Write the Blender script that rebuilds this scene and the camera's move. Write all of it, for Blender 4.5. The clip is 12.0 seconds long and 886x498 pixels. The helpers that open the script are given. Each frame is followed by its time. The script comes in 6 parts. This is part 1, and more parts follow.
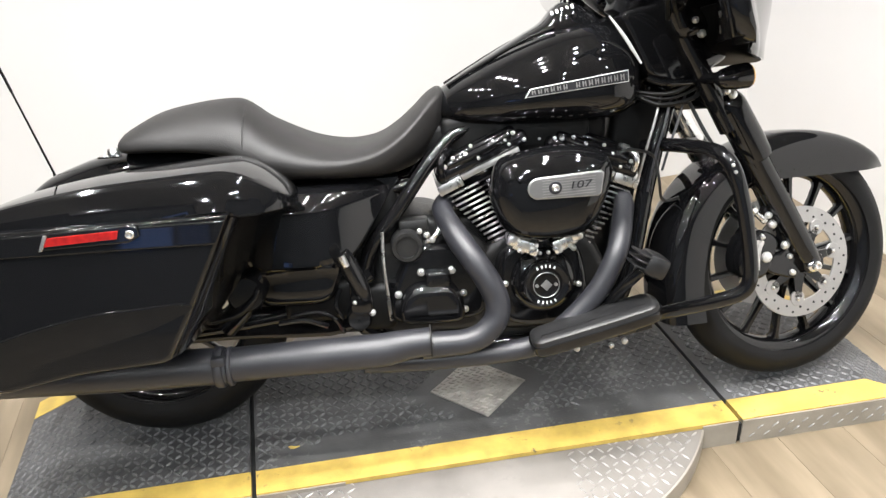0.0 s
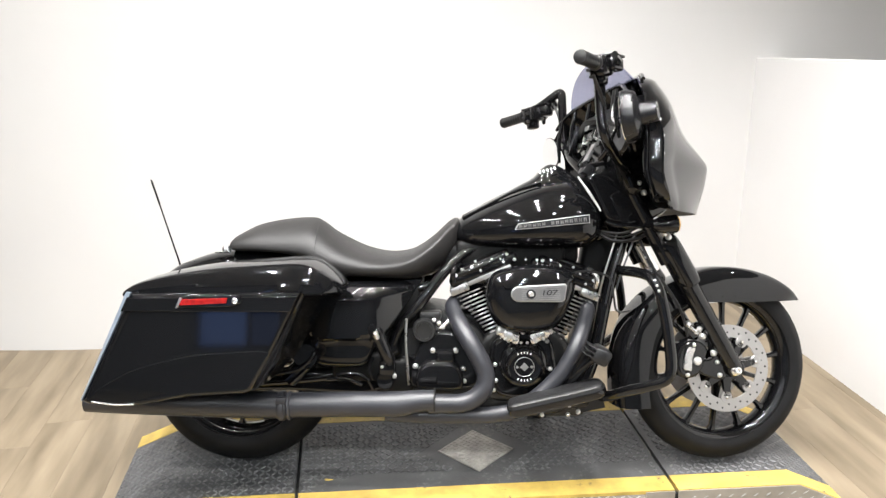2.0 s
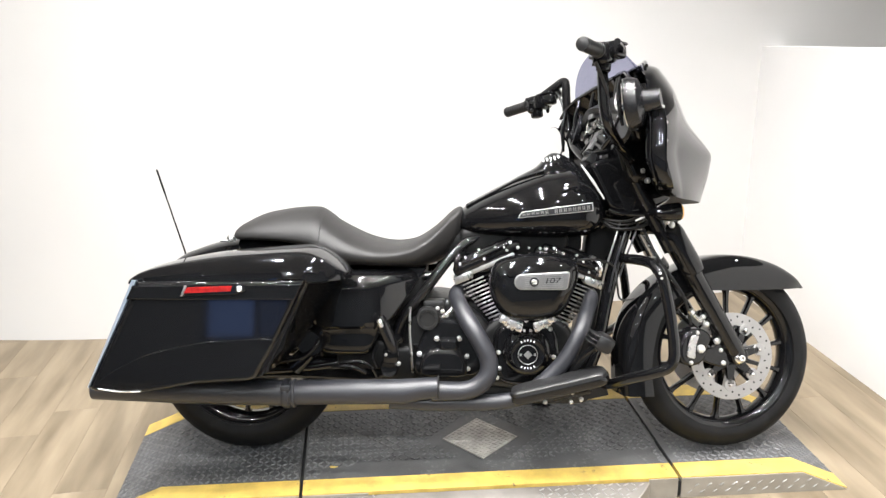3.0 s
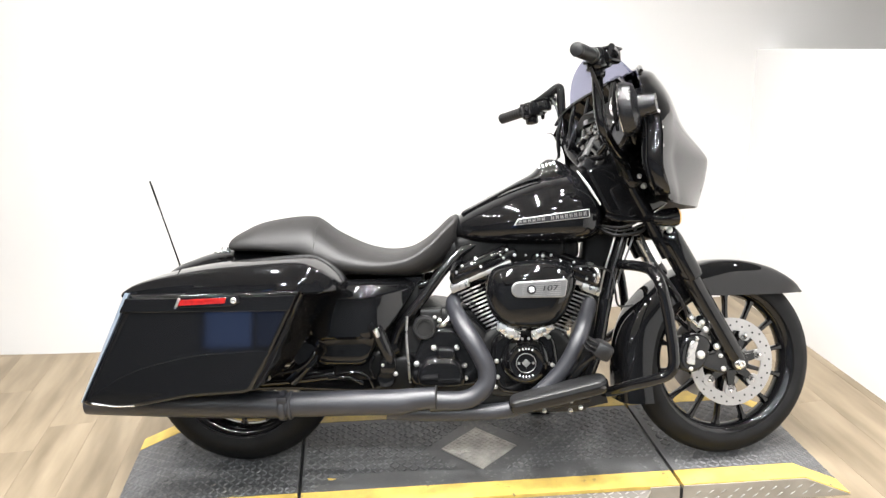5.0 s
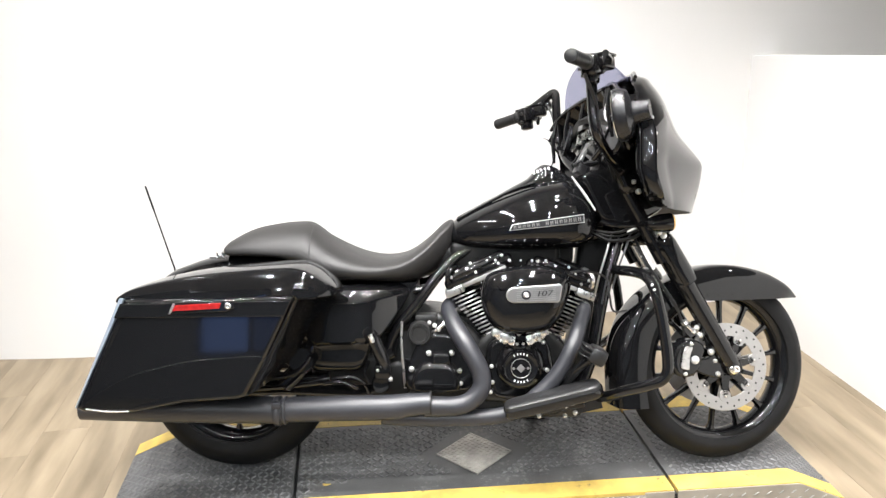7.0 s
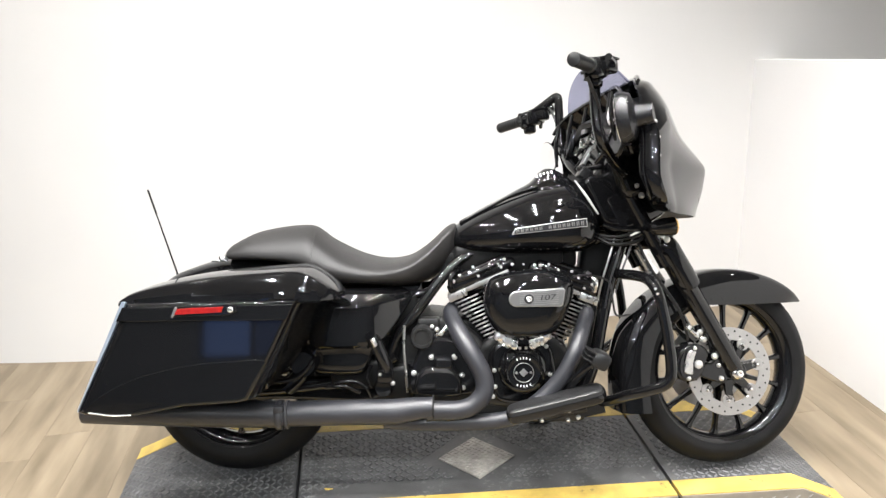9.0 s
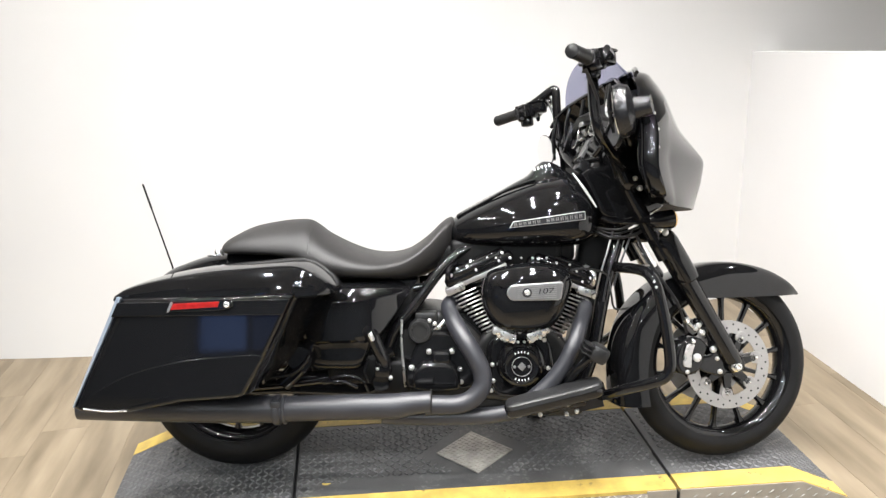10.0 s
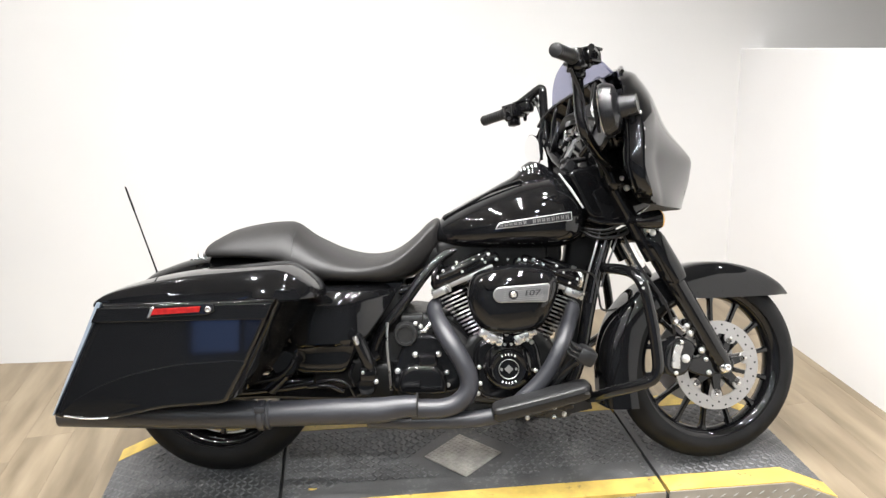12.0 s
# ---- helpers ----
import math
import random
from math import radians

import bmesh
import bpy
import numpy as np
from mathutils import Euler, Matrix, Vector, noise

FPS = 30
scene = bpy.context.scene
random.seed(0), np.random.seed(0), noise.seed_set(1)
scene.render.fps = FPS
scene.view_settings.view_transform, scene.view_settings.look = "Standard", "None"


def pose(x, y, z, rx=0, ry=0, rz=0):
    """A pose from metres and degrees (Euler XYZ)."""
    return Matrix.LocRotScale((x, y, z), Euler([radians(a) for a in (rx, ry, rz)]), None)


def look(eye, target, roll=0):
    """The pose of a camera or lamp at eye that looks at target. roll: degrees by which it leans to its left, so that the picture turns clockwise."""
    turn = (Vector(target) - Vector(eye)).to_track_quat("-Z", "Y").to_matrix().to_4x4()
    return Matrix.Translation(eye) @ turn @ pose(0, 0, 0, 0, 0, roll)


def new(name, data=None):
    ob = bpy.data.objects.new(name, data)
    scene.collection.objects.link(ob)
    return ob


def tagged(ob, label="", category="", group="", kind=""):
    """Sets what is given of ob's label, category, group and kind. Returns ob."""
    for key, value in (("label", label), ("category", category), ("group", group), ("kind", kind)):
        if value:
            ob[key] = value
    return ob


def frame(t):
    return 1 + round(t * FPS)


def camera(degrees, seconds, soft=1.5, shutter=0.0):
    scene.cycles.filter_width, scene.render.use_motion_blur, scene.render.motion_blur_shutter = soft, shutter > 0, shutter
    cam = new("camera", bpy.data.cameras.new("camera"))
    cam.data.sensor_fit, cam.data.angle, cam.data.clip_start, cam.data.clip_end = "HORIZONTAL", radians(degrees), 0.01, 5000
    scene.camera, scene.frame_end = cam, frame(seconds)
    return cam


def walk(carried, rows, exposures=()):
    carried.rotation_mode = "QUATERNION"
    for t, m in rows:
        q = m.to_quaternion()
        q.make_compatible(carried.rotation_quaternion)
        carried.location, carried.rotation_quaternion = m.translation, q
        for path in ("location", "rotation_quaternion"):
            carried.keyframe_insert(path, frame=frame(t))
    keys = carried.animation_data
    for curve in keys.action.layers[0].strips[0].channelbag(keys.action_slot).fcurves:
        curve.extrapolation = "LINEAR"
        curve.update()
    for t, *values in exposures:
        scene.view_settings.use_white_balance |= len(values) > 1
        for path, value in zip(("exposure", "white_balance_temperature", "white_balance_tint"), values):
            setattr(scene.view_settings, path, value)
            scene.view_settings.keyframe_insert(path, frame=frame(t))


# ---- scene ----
cam = camera(59.7, 12.0, soft=1.4)
PATH = [
    (0, (0.638, -1.695, 1.342), (0.732, 0.066, 0.400), -3.6),
    (0.2, (0.682, -1.844, 1.371), (0.691, -0.092, 0.407), -1.0),
    (0.3, (0.678, -1.91, 1.386), (0.688, -0.147, 0.441), -0.6),
    (0.4, (0.676, -1.975, 1.399), (0.700, -0.190, 0.497), -0.5),
    (0.5, (0.688, -2.04, 1.411), (0.712, -0.232, 0.556), -0.7),
    (0.7, (0.674, -2.164, 1.452), (0.692, -0.342, 0.637), -1.2),
    (0.8, (0.682, -2.208, 1.452), (0.684, -0.388, 0.623), -1.8),
    (1, (0.7, -2.278, 1.483), (0.685, -0.419, 0.747), -1.4),
    (1.2, (0.708, -2.330, 1.525), (0.649, -0.459, 0.832), -1.8),
    (1.5, (0.777, -2.363, 1.513), (0.711, -0.473, 0.862), -1.1),
    (2, (0.783, -2.364, 1.522), (0.719, -0.466, 0.898), -1.4),
    (2.5, (0.79, -2.367, 1.518), (0.721, -0.472, 0.883), -2.0),
    (3, (0.796, -2.375, 1.511), (0.712, -0.482, 0.869), -1.7),
    (5, (0.801, -2.354, 1.509), (0.723, -0.456, 0.884), -2.4),
    (5.5, (0.807, -2.347, 1.507), (0.733, -0.449, 0.88), -2.7),
    (6, (0.806, -2.349, 1.51), (0.737, -0.449, 0.891), -2.7),
    (6.5, (0.807, -2.352, 1.508), (0.745, -0.452, 0.884), -2.4),
    (7, (0.809, -2.356, 1.513), (0.738, -0.454, 0.898), -2.3),
    (9, (0.807, -2.352, 1.51), (0.731, -0.447, 0.906), -2.3),
    (9.5, (0.808, -2.345, 1.512), (0.732, -0.444, 0.895), -2.4),
    (10, (0.803, -2.339, 1.505), (0.736, -0.439, 0.886), -2.4),
    (10.5, (0.794, -2.331, 1.511), (0.737, -0.425, 0.906), -2.6),
    (11, (0.78, -2.332, 1.514), (0.747, -0.423, 0.918), -2.7),
    (11.5, (0.797, -2.322, 1.511), (0.729, -0.424, 0.884), -3.2),
    (12, (0.833, -2.31, 1.506), (0.778, -0.41, 0.882), -2.7),
]
walk(cam, [(t, look(eye, target, roll)) for t, eye, target, roll in PATH],
     [(0.0, -0.22), (0.5, -0.24), (1.0, -0.19), (2.0, -0.11), (3.0, -0.03), (5.0, 0.10), (6.5, 0.12), (7.2, 0.06), (9.0, -0.10), (11.0, -0.16), (12.0, -0.16)])

# ---- world, lamps ----
LEAN, STEER, RAKE = 13.0, 12.0, 26.0
FLOOR_Z, CEIL_Z = -0.075, 3.35

world = bpy.data.worlds.new("world")
scene.world = world
world.use_nodes = True
sky = world.node_tree.nodes.new("ShaderNodeTexSky")
sky.sky_type, sky.sun_disc = "NISHITA", False
sky.sun_elevation, sky.sun_rotation = radians(40), radians(200)
world.node_tree.links.new(sky.outputs["Color"], world.node_tree.nodes["Background"].inputs["Color"])
world.node_tree.nodes["Background"].inputs["Strength"].default_value = 0.12


def area_lamp(x, y, watts, size=0.085, spread=125, colour=(1.0, 0.99, 0.98)):
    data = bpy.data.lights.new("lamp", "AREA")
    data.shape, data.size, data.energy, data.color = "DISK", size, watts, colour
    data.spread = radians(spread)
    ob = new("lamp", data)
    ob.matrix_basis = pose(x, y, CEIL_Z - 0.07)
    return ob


for x, watts in ((-1.2, 12.5), (-0.4, 16.0), (0.4, 16.5), (1.2, 16.5), (2.0, 17.5)):
    for y in (-1.65, -1.1, -0.5, 0.05):
        area_lamp(x, y, watts)
# added lamp beyond the partition, brightens the wall there
area_lamp(3.7, -0.4, 9.0)
# added lamps out of view behind the camera, to light the bike's near side
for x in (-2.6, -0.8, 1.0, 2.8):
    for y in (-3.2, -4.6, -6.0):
        area_lamp(x, y, 30.0, 0.085, 150, (0.90, 0.96, 1.0))

# ---- materials ----
def material(name, base, rough=0.5, metal=0.0, coat=0.0, spec=0.5, vary=0.0, scale=20.0, bump=0.0, bump_scale=200.0, rough_vary=0.0):
    """A principled material whose colour and gloss wander at two scales, with fine relief."""
    m = bpy.data.materials.new(name)
    m.use_nodes = True
    nt = m.node_tree
    p = nt.nodes["Principled BSDF"]
    p.inputs["Base Color"].default_value = (*base, 1)
    p.inputs["Roughness"].default_value = rough
    p.inputs["Metallic"].default_value = metal
    p.inputs["Coat Weight"].default_value = coat
    p.inputs["Coat Roughness"].default_value = 0.03
    p.inputs["Specular IOR Level"].default_value = spec
    co = nt.nodes.new("ShaderNodeTexCoord")
    if vary or rough_vary:
        n1 = nt.nodes.new("ShaderNodeTexNoise")
        n1.inputs["Scale"].default_value, n1.inputs["Detail"].default_value = scale, 6
        nt.links.new(co.outputs["Object"], n1.inputs["Vector"])
        if vary:
            ramp = nt.nodes.new("ShaderNodeValToRGB")
            ramp.color_ramp.elements[0].position, ramp.color_ramp.elements[1].position = 0.3, 0.7
            ramp.color_ramp.elements[0].color = (*[c * (1 - vary) for c in base], 1)
            ramp.color_ramp.elements[1].color = (*[min(1, c * (1 + vary)) for c in base], 1)
            nt.links.new(n1.outputs["Fac"], ramp.inputs["Fac"])
            nt.links.new(ramp.outputs["Color"], p.inputs["Base Color"])
        if rough_vary:
            mr = nt.nodes.new("ShaderNodeMapRange")
            mr.inputs["From Min"].default_value, mr.inputs["From Max"].default_value = 0.3, 0.7
            mr.inputs["To Min"].default_value, mr.inputs["To Max"].default_value = max(0, rough - rough_vary), rough + rough_vary
            nt.links.new(n1.outputs["Fac"], mr.inputs["Value"])
            nt.links.new(mr.outputs["Result"], p.inputs["Roughness"])
    if bump:
        n2 = nt.nodes.new("ShaderNodeTexNoise")
        n2.inputs["Scale"].default_value, n2.inputs["Detail"].default_value = bump_scale, 4
        nt.links.new(co.outputs["Object"], n2.inputs["Vector"])
        b = nt.nodes.new("ShaderNodeBump")
        b.inputs["Strength"].default_value, b.inputs["Distance"].default_value = bump, 0.002
        nt.links.new(n2.outputs["Fac"], b.inputs["Height"])
        nt.links.new(b.outputs["Normal"], p.inputs["Normal"])
    return m


PAINT = material("gloss_black_paint", (0.0045, 0.0046, 0.0051), 0.05, rough_vary=0.015, scale=3)
BLACK = material("gloss_black_metal", (0.005, 0.005, 0.0055), 0.10, rough_vary=0.035, scale=12)
SATIN = material("satin_black_exhaust", (0.0195, 0.020, 0.0243), 0.41, spec=0.62, vary=0.15, scale=9, rough_vary=0.07, bump=0.05, bump_scale=600)
WRINKLE = material("wrinkle_black_casting", (0.012, 0.012, 0.012), 0.34, vary=0.3, scale=40, bump=0.25, bump_scale=900)
PLASTIC = material("black_plastic", (0.009, 0.009, 0.0095), 0.36, vary=0.2, scale=30, bump=0.15, bump_scale=700)
RUBBER = material("tyre_rubber", (0.0060, 0.0060, 0.0064), 0.58, spec=0.18, vary=0.35, scale=14, rough_vary=0.1, bump=0.2, bump_scale=300)
VINYL = material("seat_vinyl", (0.014, 0.0132, 0.013), 0.48, spec=0.42, vary=0.2, scale=7, rough_vary=0.06, bump=0.35, bump_scale=420)
CHROME = material("chrome", (0.86, 0.86, 0.86), 0.26, metal=1.0, rough_vary=0.05, scale=30)
ZINC = material("bright_zinc", (0.70, 0.70, 0.69), 0.30, metal=0.8, vary=0.08, scale=60, rough_vary=0.06)
BADGE = material("polished_badge", (0.85, 0.85, 0.86), 0.3, metal=0.6, vary=0.08, scale=40)
ALU = material("machined_aluminium", (0.62, 0.62, 0.61), 0.3, metal=1.0, vary=0.12, scale=60, rough_vary=0.08, bump=0.08, bump_scale=500)
ROTOR = material("brushed_rotor_steel", (0.40, 0.395, 0.39), 0.38, metal=0.85, vary=0.08, scale=25, rough_vary=0.08, bump=0.1, bump_scale=700)
REDLENS = material("red_reflector", (0.24, 0.008, 0.007), 0.2, coat=0.8, vary=0.25, scale=80, bump=0.3, bump_scale=250)
AMBER = material("amber_lens", (0.72, 0.42, 0.12), 0.15, coat=0.7, vary=0.15, scale=50)
WHITEPAINT = material("white_mark", (0.7, 0.7, 0.7), 0.4, vary=0.08, scale=30)
DARKMARK = material("dark_mark", (0.015, 0.015, 0.018), 0.4, vary=0.1, scale=30)
RED = material("red_vinyl_grip", (0.5, 0.03, 0.025), 0.4, vary=0.2, scale=50, bump=0.1)
DECK = material("worn_black_tread", (0.066, 0.066, 0.067), 0.46, vary=0.35, scale=10, rough_vary=0.15, bump=0.3, bump_scale=160)
TREAD = material("worn_tread_bars", (0.105, 0.105, 0.107), 0.45, metal=0.0, vary=0.45, scale=12, rough_vary=0.12)
PLATE = material("bare_diamond_plate", (0.185, 0.170, 0.154), 0.5, metal=0.15, vary=0.2, scale=6, rough_vary=0.12, bump=0.15, bump_scale=220)
BAREPLATE = material("bare_floor_plate", (0.36, 0.34, 0.31), 0.40, metal=0.5, vary=0.3, scale=18, rough_vary=0.12, bump=0.2, bump_scale=220)
# same bare plate, lightened on upright faces to stand in for frontal light
SKIRT = material("lightened_skirt_plate", (0.30, 0.275, 0.235), 0.5, metal=0.15, vary=0.15, scale=14, rough_vary=0.1, bump=0.15, bump_scale=220)
PLATEBAR = material("bright_tread_bars", (0.44, 0.425, 0.41), 0.32, metal=0.7, vary=0.1, scale=40)
YELLOW = material("yellow_line_paint", (0.52, 0.365, 0.085), 0.55, vary=0.22, scale=16, rough_vary=0.1, bump=0.2, bump_scale=250)
FOOTRUBBER = material("foot_pad_rubber", (0.014, 0.014, 0.0145), 0.4, spec=0.5, vary=0.2, scale=25, bump=0.3, bump_scale=300)


def chipped(m, under, scale, amount):
    """Lets the ground show through a paint in small chips and scuffs."""
    nt = m.node_tree
    p = nt.nodes["Principled BSDF"]
    co = next(n for n in nt.nodes if n.type == "TEX_COORD")
    n1, n2 = nt.nodes.new("ShaderNodeTexNoise"), nt.nodes.new("ShaderNodeTexNoise")
    n1.inputs["Scale"].default_value, n1.inputs["Detail"].default_value = scale, 5
    n2.inputs["Scale"].default_value, n2.inputs["Detail"].default_value = scale / 9, 3
    mul, mr, mix = nt.nodes.new("ShaderNodeMath"), nt.nodes.new("ShaderNodeMapRange"), nt.nodes.new("ShaderNodeMix")
    mul.operation, mix.data_type = "MULTIPLY", "RGBA"
    for n in (n1, n2):
        nt.links.new(co.outputs["Object"], n.inputs["Vector"])
    nt.links.new(n1.outputs["Fac"], mul.inputs[0])
    nt.links.new(n2.outputs["Fac"], mul.inputs[1])
    mr.inputs["From Min"].default_value, mr.inputs["From Max"].default_value = amount, amount + 0.09
    nt.links.new(mul.outputs[0], mr.inputs["Value"])
    nt.links.new(mr.outputs["Result"], mix.inputs["Factor"])
    nt.links.new(p.inputs["Base Color"].links[0].from_socket, mix.inputs["A"])
    mix.inputs["B"].default_value = (*under, 1)
    nt.links.new(mix.outputs["Result"], p.inputs["Base Color"])


chipped(YELLOW, (0.10, 0.08, 0.05), 70, 0.36)
chipped(DECK, (0.13, 0.128, 0.125), 75, 0.325)
chipped(TREAD, (0.17, 0.167, 0.163), 45, 0.32)
chipped(PLATE, (0.19, 0.175, 0.16), 90, 0.33)
WALLPAINT = material("white_wall_paint", (0.665, 0.655, 0.645), 0.6, vary=0.045, scale=0.8, bump=0.08, bump_scale=180)
# for walls out of view; dark blue-grey tone sets the bike's reflections
UNSEENWALL = material("grey_unseen_wall", (0.13, 0.14, 0.155), 0.7, vary=0.06, scale=2, bump=0.08, bump_scale=180)
# wall paint made lighter for the partition, to offset its weaker light
LIGHTENEDWALL = material("lightened_wall_paint", (0.80, 0.79, 0.785), 0.6, vary=0.03, scale=1.1, bump=0.06, bump_scale=180)
CEILPAINT = material("ceiling_paint", (0.55, 0.54, 0.53), 0.8, vary=0.05, scale=2)
MATTE = material("dull_black_plastic", (0.0035, 0.0035, 0.0035), 0.5, spec=0.25, vary=0.3, scale=20, bump=0.15, bump_scale=500)
# blue-grey tone stands in for light reflected on the bag's rear edge
EDGESHEEN = material("blue_edge_sheen", (0.36, 0.43, 0.53), 0.3, metal=0.6, vary=0.1, scale=15)
PLATEGREY = material("grey_brushed_metal", (0.27, 0.27, 0.275), 0.36, metal=0.8, vary=0.1, scale=30, rough_vary=0.06)
SHELL = material("satin_black_shell", (0.010, 0.010, 0.011), 0.27, vary=0.15, scale=12, rough_vary=0.05)
MIRROR = material("mirror_glass", (0.9, 0.9, 0.9), 0.04, metal=1.0)
SEAM = material("dark_gap", (0.008, 0.008, 0.008), 0.8, vary=0.2, scale=20)


def wood_material():
    m = bpy.data.materials.new("oak_plank")
    m.use_nodes = True
    nt = m.node_tree
    p = nt.nodes["Principled BSDF"]
    co, info = nt.nodes.new("ShaderNodeTexCoord"), nt.nodes.new("ShaderNodeObjectInfo")
    geo = nt.nodes.new("ShaderNodeNewGeometry")
    mp = nt.nodes.new("ShaderNodeMapping")
    mp.inputs["Scale"].default_value = (5, 0.8, 5)
    rnd = nt.nodes.new("ShaderNodeMath")
    rnd.operation = "ADD"
    nt.links.new(info.outputs["Random"], rnd.inputs[0])
    nt.links.new(geo.outputs["Random Per Island"], rnd.inputs[1])
    comb = nt.nodes.new("ShaderNodeCombineXYZ")
    mul = nt.nodes.new("ShaderNodeMath")
    mul.operation, mul.inputs[1].default_value = "MULTIPLY", 37.0
    nt.links.new(rnd.outputs[0], mul.inputs[0])
    nt.links.new(mul.outputs[0], comb.inputs[0])
    nt.links.new(mul.outputs[0], comb.inputs[1])
    nt.links.new(co.outputs["Object"], mp.inputs["Vector"])
    nt.links.new(comb.outputs[0], mp.inputs["Location"])
    grain = nt.nodes.new("ShaderNodeTexNoise")
    grain.inputs["Scale"].default_value, grain.inputs["Detail"].default_value = 2.2, 8
    nt.links.new(mp.outputs[0], grain.inputs["Vector"])
    ramp = nt.nodes.new("ShaderNodeValToRGB")
    els = ramp.color_ramp.elements
    els[0].position, els[0].color = 0.28, (0.122, 0.093, 0.058, 1)
    els[1].position, els[1].color = 0.72, (0.268, 0.214, 0.146, 1)
    nt.links.new(grain.outputs["Fac"], ramp.inputs["Fac"])
    hsv = nt.nodes.new("ShaderNodeHueSaturation")
    mr = nt.nodes.new("ShaderNodeMapRange")
    mr.inputs["From Max"].default_value = 2.0
    mr.inputs["To Min"].default_value, mr.inputs["To Max"].default_value = 0.88, 1.12
    nt.links.new(rnd.outputs[0], mr.inputs["Value"])
    nt.links.new(mr.outputs[0], hsv.inputs["Value"])
    nt.links.new(ramp.outputs["Color"], hsv.inputs["Color"])
    nt.links.new(hsv.outputs["Color"], p.inputs["Base Color"])
    p.inputs["Roughness"].default_value = 0.42
    b = nt.nodes.new("ShaderNodeBump")
    b.inputs["Strength"].default_value, b.inputs["Distance"].default_value = 0.12, 0.002
    nt.links.new(grain.outputs["Fac"], b.inputs["Height"])
    nt.links.new(b.outputs["Normal"], p.inputs["Normal"])
    return m


WOOD = wood_material()


def glass_material(name, tint, rough=0.02, alpha=0.5):
    m = bpy.data.materials.new(name)
    m.use_nodes = True
    nt = m.node_tree
    out, p = nt.nodes["Material Output"], nt.nodes["Principled BSDF"]
    p.inputs["Base Color"].default_value, p.inputs["Roughness"].default_value = (*tint, 1), rough
    clear, mix = nt.nodes.new("ShaderNodeBsdfTransparent"), nt.nodes.new("ShaderNodeMixShader")
    clear.inputs["Color"].default_value = (0.72, 0.73, 0.84, 1)
    mix.inputs[0].default_value = alpha
    nt.links.new(clear.outputs[0], mix.inputs[1])
    nt.links.new(p.outputs[0], mix.inputs[2])
    nt.links.new(mix.outputs[0], out.inputs["Surface"])
    return m


SMOKE = glass_material("smoked_acrylic", (0.03, 0.03, 0.04), rough=0.3, alpha=0.15)
CLEAR = glass_material("clear_glass", (0.02, 0.02, 0.02), alpha=0.1)
TINTED = glass_material("tinted_glass", (0.02, 0.02, 0.025), alpha=0.5)


def glow_material(name, colour, strength):
    m = bpy.data.materials.new(name)
    m.use_nodes = True
    nt = m.node_tree
    e = nt.nodes.new("ShaderNodeEmission")
    e.inputs["Color"].default_value, e.inputs["Strength"].default_value = (*colour, 1), strength
    nt.links.new(e.outputs[0], nt.nodes["Material Output"].inputs["Surface"])
    return m


DAYLIGHT = glow_material("daylight_backdrop", (0.34, 0.57, 1.0), 2.8)

# ---- mesh helpers ----
def finish(name, bm, mat, parent=None, label="", sharp=38, recalc=True):
    if recalc:
        bmesh.ops.recalc_face_normals(bm, faces=bm.faces)
    me = bpy.data.meshes.new(name)
    bm.to_mesh(me)
    bm.free()
    me.materials.append(mat)
    for p in me.polygons:
        p.use_smooth = True
    me.set_sharp_from_angle(angle=radians(sharp))
    ob = new(name, me)
    if parent is not None:
        ob.parent = parent
    if label:
        ob["label"] = label
    return ob


def part(name, bm, mat, parent, label="", sharp=38):
    return finish(name, bm, mat, parent, label, sharp)


def spline(pts, n):
    """Points of a Catmull-Rom curve through pts, n steps to a span; a point may have any number of values."""
    p = [np.array(q, float) for q in pts]
    out = []
    for i in range(len(p) - 1):
        a, b, c, d = p[max(i - 1, 0)], p[i], p[i + 1], p[min(i + 2, len(p) - 1)]
        for k in range(n):
            u = k / n
            out.append(0.5 * (2 * b + (c - a) * u + (2 * a - 5 * b + 4 * c - d) * u * u + (3 * b - a - 3 * c + d) * u ** 3))
    out.append(p[-1])
    return out


def loft(bm, rings, cyclic=True, caps=True):
    rows = [[bm.verts.new(tuple(q)) for q in r] for r in rings]
    n = len(rows[0])
    for a, b in zip(rows, rows[1:]):
        for i in range(n if cyclic else n - 1):
            j = (i + 1) % n
            bm.faces.new((a[i], a[j], b[j], b[i]))
    if caps and cyclic:
        bm.faces.new(rows[0])
        bm.faces.new(rows[-1])
    return rows


def tube(bm, pts, r, n=12, steps=5):
    """A round tube along a smooth curve through pts; r: one radius or one to a point."""
    rs = r if isinstance(r, (list, tuple)) else [r] * len(pts)
    cur = spline([(*p, q) for p, q in zip(pts, rs)], steps) if steps > 1 else [np.array((*p, q)) for p, q in zip(pts, rs)]
    xyz = [Vector(c[:3]) for c in cur]
    side, rings = None, []
    for i, c in enumerate(xyz):
        d = (xyz[min(i + 1, len(xyz) - 1)] - xyz[max(i - 1, 0)]).normalized()
        if side is None:
            side = d.orthogonal().normalized()
        side = (side - d * side.dot(d)).normalized()
        up = d.cross(side)
        rings.append([c + float(cur[i][3]) * (math.cos(2 * math.pi * k / n) * side + math.sin(2 * math.pi * k / n) * up) for k in range(n)])
    loft(bm, rings)


def rod(bm, a, b, r, n=12, r2=None):
    tube(bm, [a, b], [r, r if r2 is None else r2], n, 1)


